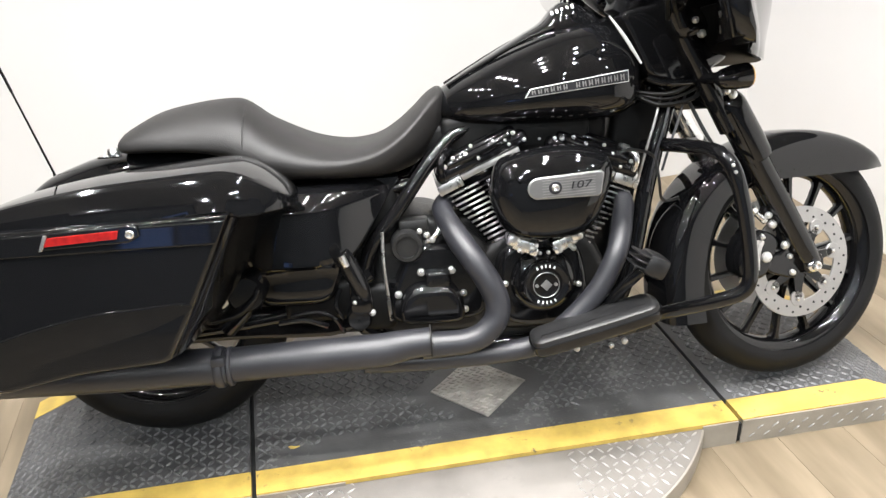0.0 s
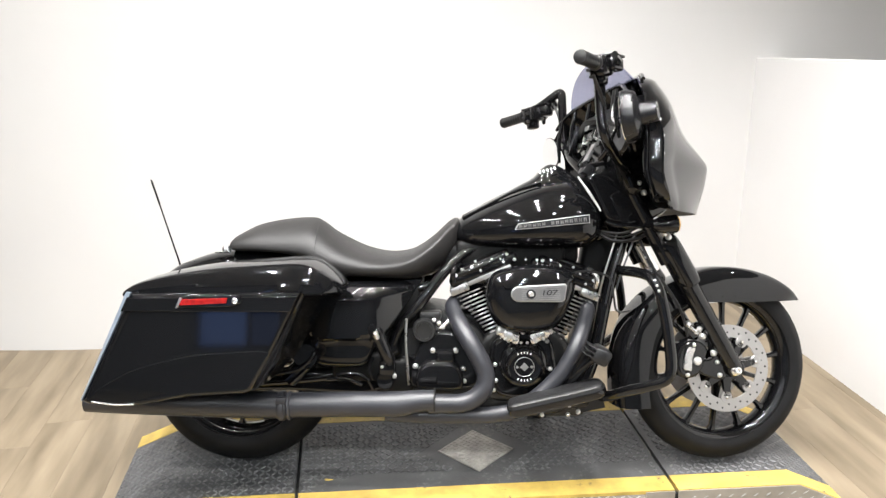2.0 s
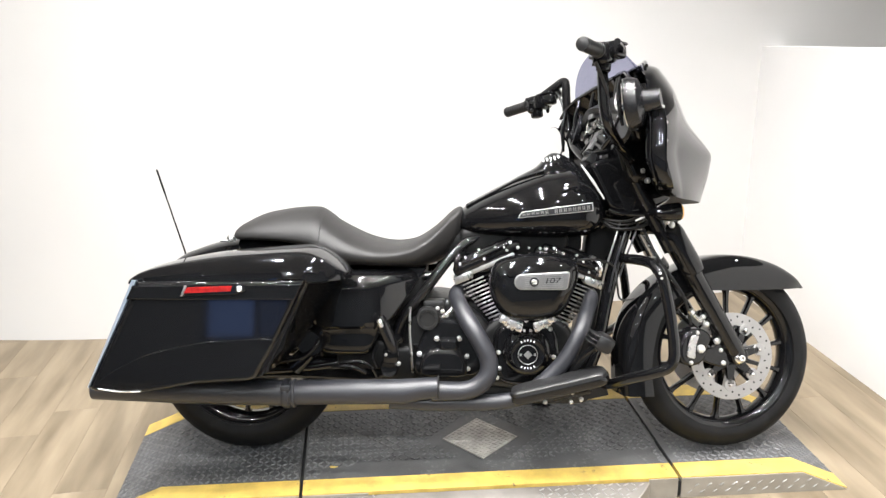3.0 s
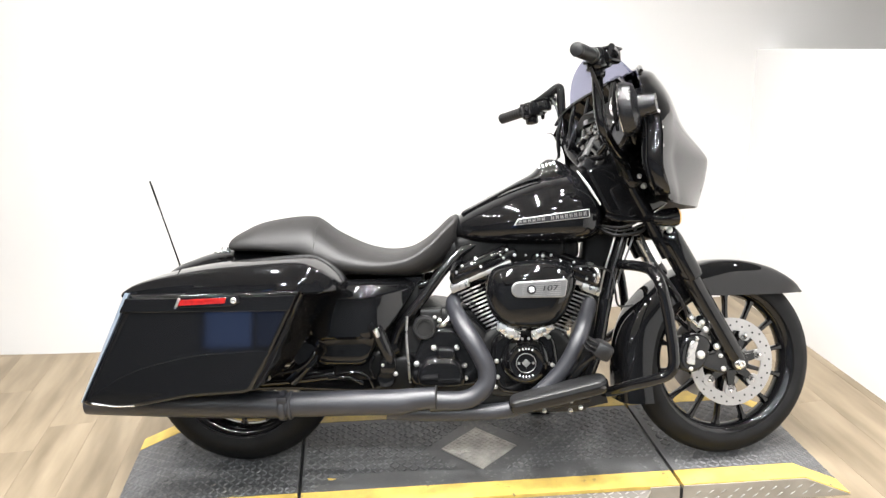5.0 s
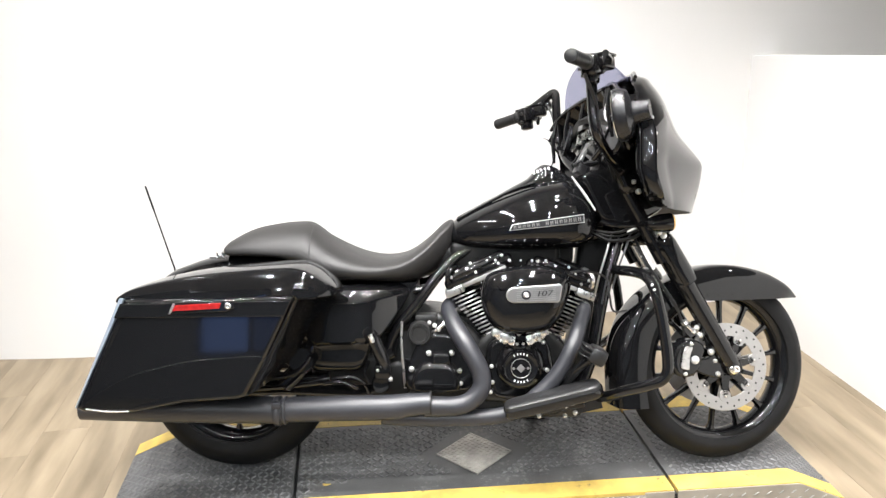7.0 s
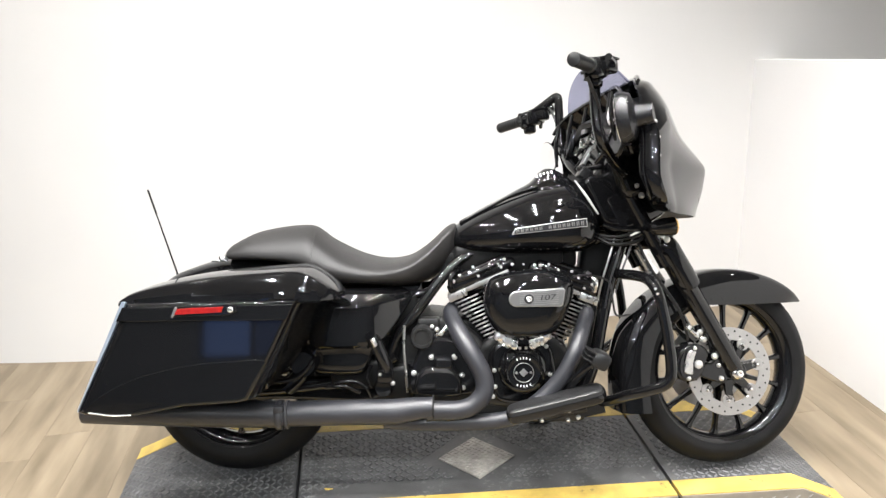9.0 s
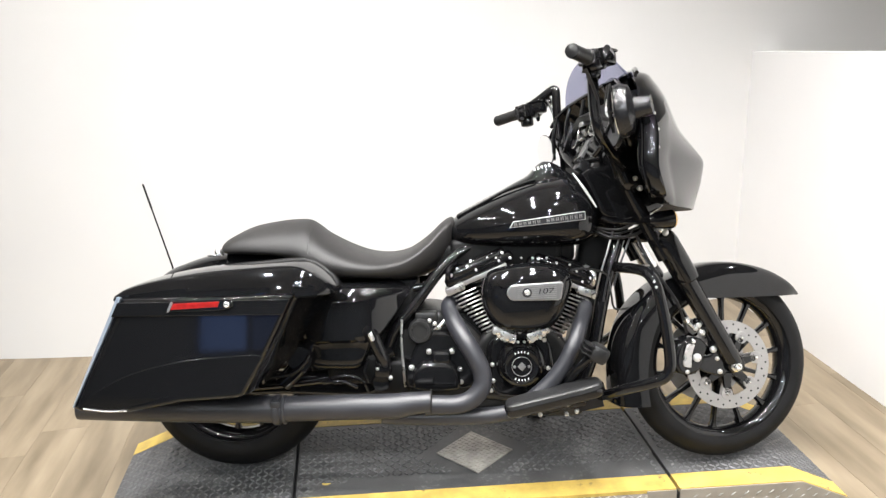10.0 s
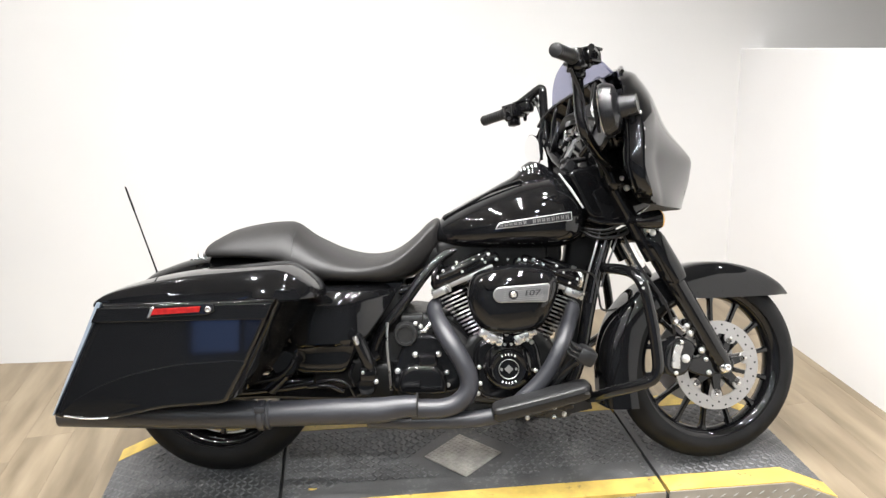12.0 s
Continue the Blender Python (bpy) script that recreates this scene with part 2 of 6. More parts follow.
def lathe(bm, profile, at=(0, 0, 0), axis=(0, -1, 0), n=32):
    """profile: (radius, distance along the axis from at)."""
    ax = Vector(axis).normalized()
    s = Vector((1, 0, 0)) if abs(ax.x) < 0.8 else Vector((0, 0, 1))
    s = (s - ax * s.dot(ax)).normalized()
    u = ax.cross(s)
    rings = [[Vector(at) + ax * h + max(r, 0.0004) * (math.cos(2 * math.pi * k / n) * s + math.sin(2 * math.pi * k / n) * u) for k in range(n)] for r, h in profile]
    loft(bm, rings)


def ring(bm, r0, r1, h0, h1, at, axis=(0, -1, 0), n=48, bevel=0.002):
    """A flat ring of inner radius r0 and outer radius r1 between h0 and h1 along the axis."""
    b = bevel
    prof = [(r0, h0 + b), (r0 + b, h0), (r1 - b, h0), (r1, h0 + b), (r1, h1 - b), (r1 - b, h1), (r0 + b, h1), (r0, h1 - b), (r0, h0 + b)]
    ax = Vector(axis).normalized()
    s = Vector((1, 0, 0)) if abs(ax.x) < 0.8 else Vector((0, 0, 1))
    s = (s - ax * s.dot(ax)).normalized()
    u = ax.cross(s)
    loft(bm, [[Vector(at) + ax * h + r * (math.cos(2 * math.pi * k / n) * s + math.sin(2 * math.pi * k / n) * u) for k in range(n)] for r, h in prof], caps=False)
    bmesh.ops.remove_doubles(bm, verts=bm.verts, dist=1e-6)


def block(bm, size, m=None, bevel=0.004, segs=2):
    """A box of that size centred at the pose m, its edges rounded."""
    got = bmesh.ops.create_cube(bm, size=1, matrix=(m or Matrix()) @ Matrix.Diagonal((*size, 1)))
    if bevel:
        edges = {e for v in got["verts"] for e in v.link_edges}
        bmesh.ops.bevel(bm, geom=list(edges), offset=min(bevel, 0.45 * min(size)), segments=segs, affect="EDGES", profile=0.5)


def inset(outline, d):
    """An outline in the plane, drawn in by d."""
    n, out = len(outline), []
    area = sum(outline[i][0] * outline[(i + 1) % n][1] - outline[(i + 1) % n][0] * outline[i][1] for i in range(n))
    sgn = 1 if area > 0 else -1
    for i in range(n):
        a, b, c = (Vector(outline[k % n]) for k in (i - 1, i, i + 1))
        e1, e2 = (b - a).normalized(), (c - b).normalized()
        n1, n2 = Vector((-e1.y, e1.x)) * sgn, Vector((-e2.y, e2.x)) * sgn
        k = n1 + n2
        k = k / max(k.length_squared, 0.35) * 2
        out.append(tuple(b + k * d))
    return out


def smooth_outline(pts, n=5):
    """A closed smooth curve through points of the plane."""
    q, out = [np.array(p, float) for p in pts], []
    m = len(q)
    for i in range(m):
        a, b, c, d = q[i - 1], q[i], q[(i + 1) % m], q[(i + 2) % m]
        for k in range(n):
            u = k / n
            out.append(tuple(0.5 * (2 * b + (c - a) * u + (2 * a - 5 * b + 4 * c - d) * u * u + (3 * b - a - 3 * c + d) * u ** 3)))
    return out


def slab(bm, outline, y0, y1, round_=0.01, steps=3, back=0.0):
    """An outline in x, z drawn out from y0 to y1, with its rim at y1 rounded by round_."""
    sg = 1 if y1 > y0 else -1
    rings = [[(x, y0, z) for x, z in (inset(outline, back) if back else outline)]]
    for k in range(steps + 1):
        a = math.pi / 2 * k / steps
        o = inset(outline, round_ * (1 - math.cos(a))) if k else outline
        rings.append([(x, y1 - sg * round_ * (1 - math.sin(a)), z) for x, z in o])
    rings.append([(x, y1, z) for x, z in inset(outline, round_ * 1.3)])
    loft(bm, rings)


def body(bm, stations, n=36, steps=4):
    """A rounded body along x. Stations: x, y centre, z centre, half width, height above, depth below, roundness above, below (2 = ellipse, more = boxier)."""
    rings = []
    for x, yc, zc, hw, up, dn, e1, e2 in spline(stations, steps):
        r = []
        for k in range(n):
            a = 2 * math.pi * k / n
            c, s = math.cos(a), math.sin(a)
            e = e1 if s >= 0 else e2
            f = lambda v: math.copysign(abs(v) ** (2 / e), v)
            r.append((x, yc + max(hw, 0.002) * f(c), zc + max(up if s >= 0 else dn, 0.001) * f(s)))
        rings.append(r)
    loft(bm, rings)


def mudguard(bm, stations, half, n=9, e=3.0, thick=0.005, steps=4):
    """A fender. Stations: crown x, z and skirt x, z; half: its half width."""
    rows = []
    for cx, cz, sx, sz, h in spline(stations, steps):
        r = []
        for k in range(-n, n + 1):
            a = abs(k) / n * math.pi / 2
            y = half * h * math.sin(a) ** (2 / e)
            g = 1 - max(math.cos(a), 0) ** (2 / e)
            r.append((cx + (sx - cx) * g, math.copysign(y, k), cz + (sz - cz) * g))
        rows.append(r)
    loft(bm, rows, cyclic=False, caps=False)
    bmesh.ops.recalc_face_normals(bm, faces=bm.faces)
    bmesh.ops.solidify(bm, geom=list(bm.faces), thickness=thick)


def bolt(bm, at, r=0.008, h=0.006, axis=(0, -1, 0), n=10):
    lathe(bm, [(r, -0.002), (r, h * 0.35), (r * 0.88, h * 0.72), (r * 0.55, h * 0.95), (0.0, h)], at, axis, n)


def moved(bm, m):
    bmesh.ops.transform(bm, matrix=m, verts=bm.verts)
    return bm


def text_mesh(body_text, size, depth):
    """A bmesh of built-in-font text in the x, y plane, centred."""
    cu = bpy.data.curves.new("text", "FONT")
    cu.body, cu.size, cu.extrude, cu.align_x, cu.align_y = body_text, size, depth, "CENTER", "CENTER"
    ob = bpy.data.objects.new("text", cu)
    scene.collection.objects.link(ob)
    bpy.context.view_layer.update()
    me = bpy.data.meshes.new_from_object(ob.evaluated_get(bpy.context.evaluated_depsgraph_get()))
    bm = bmesh.new()
    bm.from_mesh(me)
    bpy.data.objects.remove(ob)
    bpy.data.curves.remove(cu)
    bpy.data.meshes.remove(me)
    return bm

# ---- the room ----
def wall(name, a, b, z0, z1, thick, mat, label, away):
    """An upright wall whose visible face runs from a to b; its thickness lies on the side of the point away."""
    a, b = Vector(a), Vector(b)
    d = (b - a).normalized()
    nrm = Vector((-d.y, d.x))
    if nrm.dot(Vector(away) - a) < 0:
        nrm = -nrm
    bm = bmesh.new()
    c = (a + b) / 2 + nrm * thick / 2
    m = Matrix.Translation((c.x, c.y, (z0 + z1) / 2)) @ Matrix.Rotation(math.atan2(d.y, d.x), 4, "Z")
    block(bm, ((b - a).length, thick, z1 - z0), m, bevel=0)
    return tagged(finish(name, bm, mat), label, "wall", kind="structure")


bm = bmesh.new()
rings = []
for k in range(23):
    q = max(0, k - 1) / 20
    p = Vector((-6.5, 1.37)) if k == 0 else Vector((6.0, 2.186)) if k == 22 else Vector((-1.75, 1.0189)).lerp(Vector((-1.03, 0.9657)), q).lerp(Vector((-1.03, 0.9657)).lerp(Vector((-0.402, 1.0724)), q), q)
    rings.append([(p.x, p.y, FLOOR_Z), (p.x, p.y, CEIL_Z), (p.x - 0.01, p.y + 0.12, CEIL_Z), (p.x - 0.01, p.y + 0.12, FLOOR_Z)])
loft(bm, rings)
tagged(finish("wall_back", bm, WALLPAINT), "smooth white painted wall with a soft bend behind the motorcycle", "wall", kind="structure")
pa, pb = Vector((2.192, 1.56)), Vector((3.02, -3.2))
bm = bmesh.new()
pn = Vector((0.985, 0.171))
rings = []
for k in (0.0, 0.32, 1.0):
    p, top = pa.lerp(pb, k), 1.195 + 0.085 * min(k / 0.32, 1)
    q = p + pn * 0.11
    rings.append([(p.x, p.y, FLOOR_Z), (q.x, q.y, FLOOR_Z), (q.x, q.y, top), (p.x, p.y, top)])
loft(bm, rings)
tagged(finish("partition", bm, LIGHTENEDWALL), "low white painted partition wall beside the lift", "wall", kind="structure")
wall("wall_right", (6.0, 2.1), (6.0, -7.0), FLOOR_Z, CEIL_Z, 0.12, UNSEENWALL, "plain wall out of view, dark grey for reflections", (9, 0))
wall("wall_left", (-6.5, 1.3), (-6.5, -7.0), FLOOR_Z, CEIL_Z, 0.12, UNSEENWALL, "plain wall out of view, dark grey for reflections", (-9, 0))
OPENINGS = [(-2.38, -1.34, 0.80, 1.34)]
SPLIT = -1.75
xs = [-6.5] + [x for o in OPENINGS for x in o[:2]] + [6.0]
for k in range(0, len(xs), 2):
    wall("wall_front_%s" % "ac"[k // 2], (xs[k], -7.0), (xs[k + 1], -7.0), FLOOR_Z, CEIL_Z, 0.12, UNSEENWALL, "plain wall out of view between windows, dark grey for reflections", (0, -9))
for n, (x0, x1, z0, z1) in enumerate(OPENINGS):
    wall("wall_front_%s" % "bd"[n], (x0, -7.0), (x1, -7.0), FLOOR_Z, z0, 0.12, UNSEENWALL, "plain wall out of view below a window, dark grey for reflections", (0, -9))
    wall("wall_front_%s" % "fg"[n], (x0, -7.0), (x1, -7.0), z1, CEIL_Z, 0.12, UNSEENWALL, "plain wall out of view above a window, dark grey for reflections", (0, -9))
    window = tagged(new("window_%d" % (n + 1)), "daylit window with dark frames in the far wall", "window", kind="structure")
    window.location = ((x0 + x1) / 2, -7.06, z0)
    ww, wh = x1 - x0, z1 - z0
    bm = bmesh.new()
    for size, at_ in (((ww, 0.08, 0.05), (0, 0, 0.025)), ((ww, 0.08, 0.05), (0, 0, wh - 0.025)), ((0.05, 0.08, wh - 0.1), (-ww / 2 + 0.025, 0, wh / 2)), ((0.05, 0.08, wh - 0.1), (ww / 2 - 0.025, 0, wh / 2))):
        block(bm, size, pose(*at_), 0.004, 1)
    part("window_frame", bm, PLASTIC, window)
    mid_x = SPLIT - (x0 + x1) / 2
    bm = bmesh.new()
    block(bm, (0.05, 0.06, wh - 0.1), pose(mid_x, 0, wh / 2), 0.004, 1)
    part("mullion", bm, PLASTIC, window)
    for a, b, glass, told in ((-ww / 2 + 0.05, mid_x - 0.025, CLEAR, ""), (mid_x + 0.025, ww / 2 - 0.05, TINTED, "darker tinted pane")):
        bm = bmesh.new()
        block(bm, (b - a, 0.006, wh - 0.1), pose((a + b) / 2, 0, wh / 2), 0)
        pane = part("pane", bm, glass, window, told)
        pane.visible_shadow = False
bm = bmesh.new()
block(bm, (7.0, 0.02, 2.6), pose(-2.8, -7.9, 1.1), 0)
tagged(finish("backdrop", bm, DAYLIGHT), "pale blue daylight outside the windows", "backdrop", kind="structure")

bm = bmesh.new()
block(bm, (13, 10, 0.1), pose(-0.25, -2.4, CEIL_Z + 0.05), bevel=0)
tagged(finish("ceiling", bm, CEILPAINT), "plain off-white ceiling", "ceiling", kind="structure")

bm = bmesh.new()
block(bm, (13, 10, 0.1), pose(-0.25, -2.4, FLOOR_Z - 0.06), bevel=0)
floor = tagged(finish("floor", bm, SEAM), "light oak plank floor with staggered boards", "floor", kind="structure")

# ---- the lift ----
O, UX, UY = Vector((0.8, 0.0, 0.0)), Vector((0.9973, 0.0735, 0)), Vector((-0.151, 0.9885, 0))


def at(s, t, z=0.0):
    return O + s * UX + t * UY + Vector((0, 0, z))


T_OUT, T_IN, T_IN2, T_OUT2 = -0.285, -0.206, 0.224, 0.303


def height(s):
    if s > 1.0:
        return -0.071 * min(1, (s - 1.0) / 0.155)
    if s < -1.07:
        return -0.071 * min(1, (-1.07 - s) / 0.17)
    return 0.0


lift = tagged(new("lift_platform"), "low black tread-plate ramp platform with yellow painted edges", "platform")
lift.location = (O.x, O.y, FLOOR_Z)
bpy.context.view_layer.update()


def lift_part(name, bm, mat, label="", sharp=30):
    moved(bm, Matrix.Translation((-O.x, -O.y, -FLOOR_Z)))
    return part(name, bm, mat, lift, label, sharp)


def deck(s0, s1, t0, t1, lift_by, bottom):
    """A plate that follows the platform's top between two lines."""
    bm = bmesh.new()
    ss = sorted({s0, s1} | {k for k in (-1.07, 1.0) if s0 < k < s1})
    rings = []
    for s in ss:
        top = height(s) + lift_by
        low = min(bottom, top - 0.003)
        rings.append([at(s, t0, low), at(s, t1, low), at(s, t1, top), at(s, t0, top)])
    loft(bm, rings)
    return bm


G = 0.006
SECTIONS = [(-1.24, -0.615 - G, FLOOR_Z), (-0.615 + G, 0.60 - G, -0.011), (0.60 + G, 1.155, FLOOR_Z)]
for s0, s1, low in SECTIONS:
    lift_part("deck", deck(s0, s1, T_IN, T_IN2, 0.0, low), DECK, "scuffed black tread plate")
    lift_part("edge_stripe", deck(s0, s1, T_OUT, T_IN - 0.001, 0.001, low), YELLOW, "worn yellow painted edge")
    lift_part("edge_stripe", deck(s0, s1, T_IN2 + 0.001, T_OUT2, 0.001, low), YELLOW, "worn yellow painted edge")
for s0, s1 in ((-1.24, -0.615 - G), (-0.615 + G, -0.40), (0.5, 0.60 - G), (0.60 + G, 1.155)):
    bm = bmesh.new()
    ss = sorted({s0, s1} | {k for k in (-1.07, 1.0) if s0 < k < s1})
    loft(bm, [[at(s, T_OUT - 0.004, FLOOR_Z), at(s, T_OUT + 0.01, FLOOR_Z), at(s, T_OUT + 0.01, min(height(s) - 0.003, -0.003)), at(s, T_OUT - 0.004, min(height(s) - 0.003, -0.003))] for s in ss])
    lift_part("side_skirt", bm, SKIRT, "bare diamond plate skirt")
for s in (-0.615, 0.60):
    bm = bmesh.new()
    loft(bm, [[at(s - G, t, -0.07), at(s + G, t, -0.07), at(s + G, t, -0.014), at(s - G, t, -0.014)] for t in (T_OUT, T_OUT2)])
    lift_part("seam_gap", bm, SEAM, "dark gap between the plates")


def lozenge(verts, faces, c, u, v, n, length, width, high):
    """A raised tread bar: a low ridge with pointed ends."""
    k = len(verts)
    for a, b, h in ((-1, 0, 0), (-0.3, -1, 0), (0.3, -1, 0), (1, 0, 0), (0.3, 1, 0), (-0.3, 1, 0), (-0.55, 0, 1), (0.55, 0, 1)):
        verts.append(c + u * a * length / 2 + v * b * width / 2 + n * h * high)
    faces += [(k, k + 1, k + 6), (k + 1, k + 2, k + 7, k + 6), (k + 2, k + 3, k + 7), (k + 3, k + 4, k + 7), (k + 4, k + 5, k + 6, k + 7), (k + 5, k, k + 6)]


def tread_part(name, verts, faces, mat, parent, label):
    me = bpy.data.meshes.new(name)
    me.from_pydata([tuple(v - Vector((O.x, O.y, FLOOR_Z))) for v in verts], [], faces)
    me.materials.append(mat)
    ob = new(name, me)
    ob.parent = parent
    return tagged(ob, label, kind="stuff")


verts, faces = [], []
pitch = 0.0205
i = 0
s = -1.23
while s < 1.15:
    j = 0
    t = T_IN + 0.012
    while t < T_IN2 - 0.008:
        inside = abs(s - 0.005) + abs(t + 0.005) < 0.20
        bare = -0.57 < s < 0.56 and t < T_IN + 0.075 + 0.03 * noise.noise(Vector((s * 1.6, 0, 1.7)))
        if not (inside or bare or abs(s + 0.615) < 0.018 or abs(s - 0.60) < 0.018):
            flip = 1 if (i + j) % 2 else -1
            ang = radians(45 * flip)
            slope = 0.0 if -1.07 < s < 1.0 else (-0.071 / 0.155 if s > 0 else 0.071 / 0.17)
            u = (UX * math.cos(ang) + UY * math.sin(ang))
            v = (-UX * math.sin(ang) + UY * math.cos(ang))
            u, v = u + Vector((0, 0, slope * math.cos(ang))), v - Vector((0, 0, slope * math.sin(ang)))
            lozenge(verts, faces, at(s, t, height(s)), u, v, Vector((0, 0, 1)), 0.024, 0.0095, 0.0028)
        t += pitch
        j += 1
    s += pitch
    i += 1
tread_part("tread", verts, faces, TREAD, lift, "small crossed tread bars on the deck")

verts, faces = [], []
k = 0
s = -1.17
while s < 1.1:
    for row, z in enumerate((-0.054, -0.030)):
        t_ok = s < -0.635 or 0.62 < s or -0.60 < s < -0.50
        if t_ok and z + 0.008 < height(s) - 0.004 and z > FLOOR_Z + 0.008:
            if (k + row) % 2:
                continue
            ang = radians(36)
            u = UX * math.cos(ang) + Vector((0, 0, math.sin(ang)))
            v = -UX * math.sin(ang) + Vector((0, 0, math.cos(ang)))
            lozenge(verts, faces, at(s, T_OUT - 0.0042, z), u, v, -UY, 0.022, 0.005, 0.0018)
    s += 0.0205
    k += 1
tread_part("skirt_tread", verts, faces, PLATEBAR, lift, "raised bars on the skirts")

# a fleck of yellow paint on the deck
bm = bmesh.new()
spot = [Vector((0.310 + 0.014 * math.cos(0.7 * k) * (1 + 0.5 * math.sin(2.3 * k)), -0.1765 + 0.005 * math.sin(0.7 * k) * (1 + 0.4 * math.cos(1.9 * k)), 0)) for k in range(9)]
loft(bm, [[p + Vector((0, 0, zz)) for p in spot] for zz in (0.0005, 0.0016)])
lift_part("paint_fleck", bm, YELLOW, "")

# bare diamond-shaped plate let into the deck
bm = bmesh.new()
mid, rx, ry = at(0.0, -0.005), 0.133, 0.130
dx, dy = Vector((0.9988, 0.049, 0)), Vector((-0.080, 0.9968, 0))
loft(bm, [[mid + dx * a * rx * k + dy * b * ry * k + Vector((0, 0, z)) for a, b in ((1, 0), (0, 1), (-1, 0), (0, -1))] for z, k in ((-0.004, 1.0), (0.0025, 1.0), (0.004, 0.985))])
lift_part("inspection_plate", bm, BAREPLATE, "bare worn metal plate set as a diamond")
verts, faces = [], []
for a in range(-5, 6):
    for b in range(-5, 6):
        p = mid + (dx + dy) * a * 0.0117 * 1.0 + (dx - dy) * b * 0.0117
        flip = 1 if (a + b) % 2 else -1
        if abs(a) <= 5 and abs(b) <= 5:
            u = (dx * 0.9 + dy * 0.43 * flip).normalized()
            lozenge(verts, faces, p + Vector((0, 0, 0.0038)), u, Vector((-u.y, u.x, 0)), Vector((0, 0, 1)), 0.020, 0.006, 0.0026)
tread_part("plate_tread", verts, faces, BAREPLATE, lift, "worn tread bars on the bare plate")

# the turntable disc under the platform
TT, TR, TZ = Vector((0.80, 0.035, 0)), 0.612, -0.0125
table = tagged(new("turntable"), "round bare diamond-plate turntable disc under the platform", "turntable")
table.location = (TT.x, TT.y, FLOOR_Z)
bm = bmesh.new()
lathe(bm, [(0.01, 0.004), (TR - 0.003, 0.004), (TR - 0.003, -FLOOR_Z + TZ - 0.001), (TR - 0.005, -FLOOR_Z + TZ), (0.01, -FLOOR_Z + TZ)], (0, 0, 0), (0, 0, 1), 128)
part("disc", bm, PLATE, table, "scuffed bare diamond plate")
bm = bmesh.new()
ring(bm, TR - 0.004, TR + 0.002, 0.0, -FLOOR_Z + TZ - 0.001, (0, 0, 0), (0, 0, 1), 128, 0.0015)
part("disc_rim", bm, SKIRT, table, "scuffed metal rim, lightened like the skirts")
verts, faces = [], []
for a in range(-26, 27):
    for b in range(-26, 27):
        x, y = a * 0.0245, b * 0.0245
        if math.hypot(x, y) < TR - 0.018 and y < -0.18:
            worn = noise.noise(Vector((x * 4.5, y * 4.5, 3.1)))
            if -0.36 < x - 0.02 < 0.16 and worn > -0.22:
                continue
            ang = radians(35 if (a + b) % 2 else -55)
            u = Vector((math.cos(ang), math.sin(ang), 0))
            lozenge(verts, faces, Vector((O.x + x, O.y + y, TZ - 0.0002)), u, Vector((-u.y, u.x, 0)), Vector((0, 0, 1)), 0.027, 0.006, 0.0022)
tread_part("disc_tread", verts, faces, PLATEBAR, table, "bright raised tread bars")

# red-handled clamp at the edge of the turntable
clamp = tagged(new("toggle_clamp"), "steel toggle clamp with a red grip on the floor", "clamp")
clamp.matrix_basis = pose(0.415, -0.495, FLOOR_Z, 0, 0, 140)
bm = bmesh.new()
block(bm, (0.07, 0.045, 0.006), pose(0, 0, 0.004), 0.001)
block(bm, (0.05, 0.005, 0.035), pose(0.005, 0.012, 0.022), 0.001)
block(bm, (0.05, 0.005, 0.035), pose(0.005, -0.012, 0.022), 0.001)
rod(bm, (0.0, -0.02, 0.03), (0.0, 0.02, 0.03), 0.006)
part("bracket", bm, ALU, clamp, "dull steel bracket")
bm = bmesh.new()
tube(bm, [(0.0, 0, 0.03), (0.03, 0, 0.036), (0.05, 0, 0.037)], 0.006)
part("lever", bm, ALU, clamp)
bm = bmesh.new()
tube(bm, [(0.04, 0, 0.037), (0.06, 0, 0.038), (0.10, 0, 0.036), (0.112, 0, 0.035)], [0.011, 0.014, 0.014, 0.008])
part("grip", bm, RED, clamp, "red rubber grip")

# ---- the motorcycle ----
bike = tagged(new("motorcycle"), "gloss black touring motorcycle leaning on its side stand, bars turned", "motorcycle")
bike.matrix_basis = pose(0, -0.045, 0, -LEAN)
AXIS_AT, AXIS = Vector((1.795, 0, 0)), Vector((-math.sin(radians(RAKE)), 0, math.cos(radians(RAKE))))
TURNED = Matrix.Translation(AXIS_AT) @ Matrix.Rotation(radians(STEER), 4, AXIS) @ Matrix.Translation(-AXIS_AT)


def view_fitted(bm, ref=None):
    """Shifts a part so that it keeps its place in the camera's view; ref: its distance from the bike's middle plane (by
    default its own half width).
    """
    ys, zs, xs = [v.co.y for v in bm.verts], [v.co.z for v in bm.verts], [v.co.x for v in bm.verts]
    y = -max(max(ys), -min(ys)) if ref is None else ref
    z, x = (min(zs) + max(zs)) / 2, (min(xs) + max(xs)) / 2
    return moved(bm, Matrix.Translation(((x - 0.8) * (0.0416 * z - 0.0194), 0, 0.0266 - 0.0604 * z + 0.0407 * z * z + 0.088 * y + 0.0107 * y * z)))


def fixed(name, bm, mat, label="", parent=None, sharp=38, ref=None):
    return part(name, bm if ref == "none" else view_fitted(bm, ref), mat, parent or bike, label, sharp)


def steered(name, bm, mat, label="", parent=None, sharp=38, ref=-0.07):
    return part(name, moved(bm if ref == "none" else view_fitted(bm, ref), TURNED), mat, parent or bike, label, sharp)


def mirrored(bm):
    """The same mesh on the other side of the bike."""
    moved(bm, Matrix.Diagonal((1, -1, 1, 1)))
    bmesh.ops.reverse_faces(bm, faces=bm.faces)
    return bm


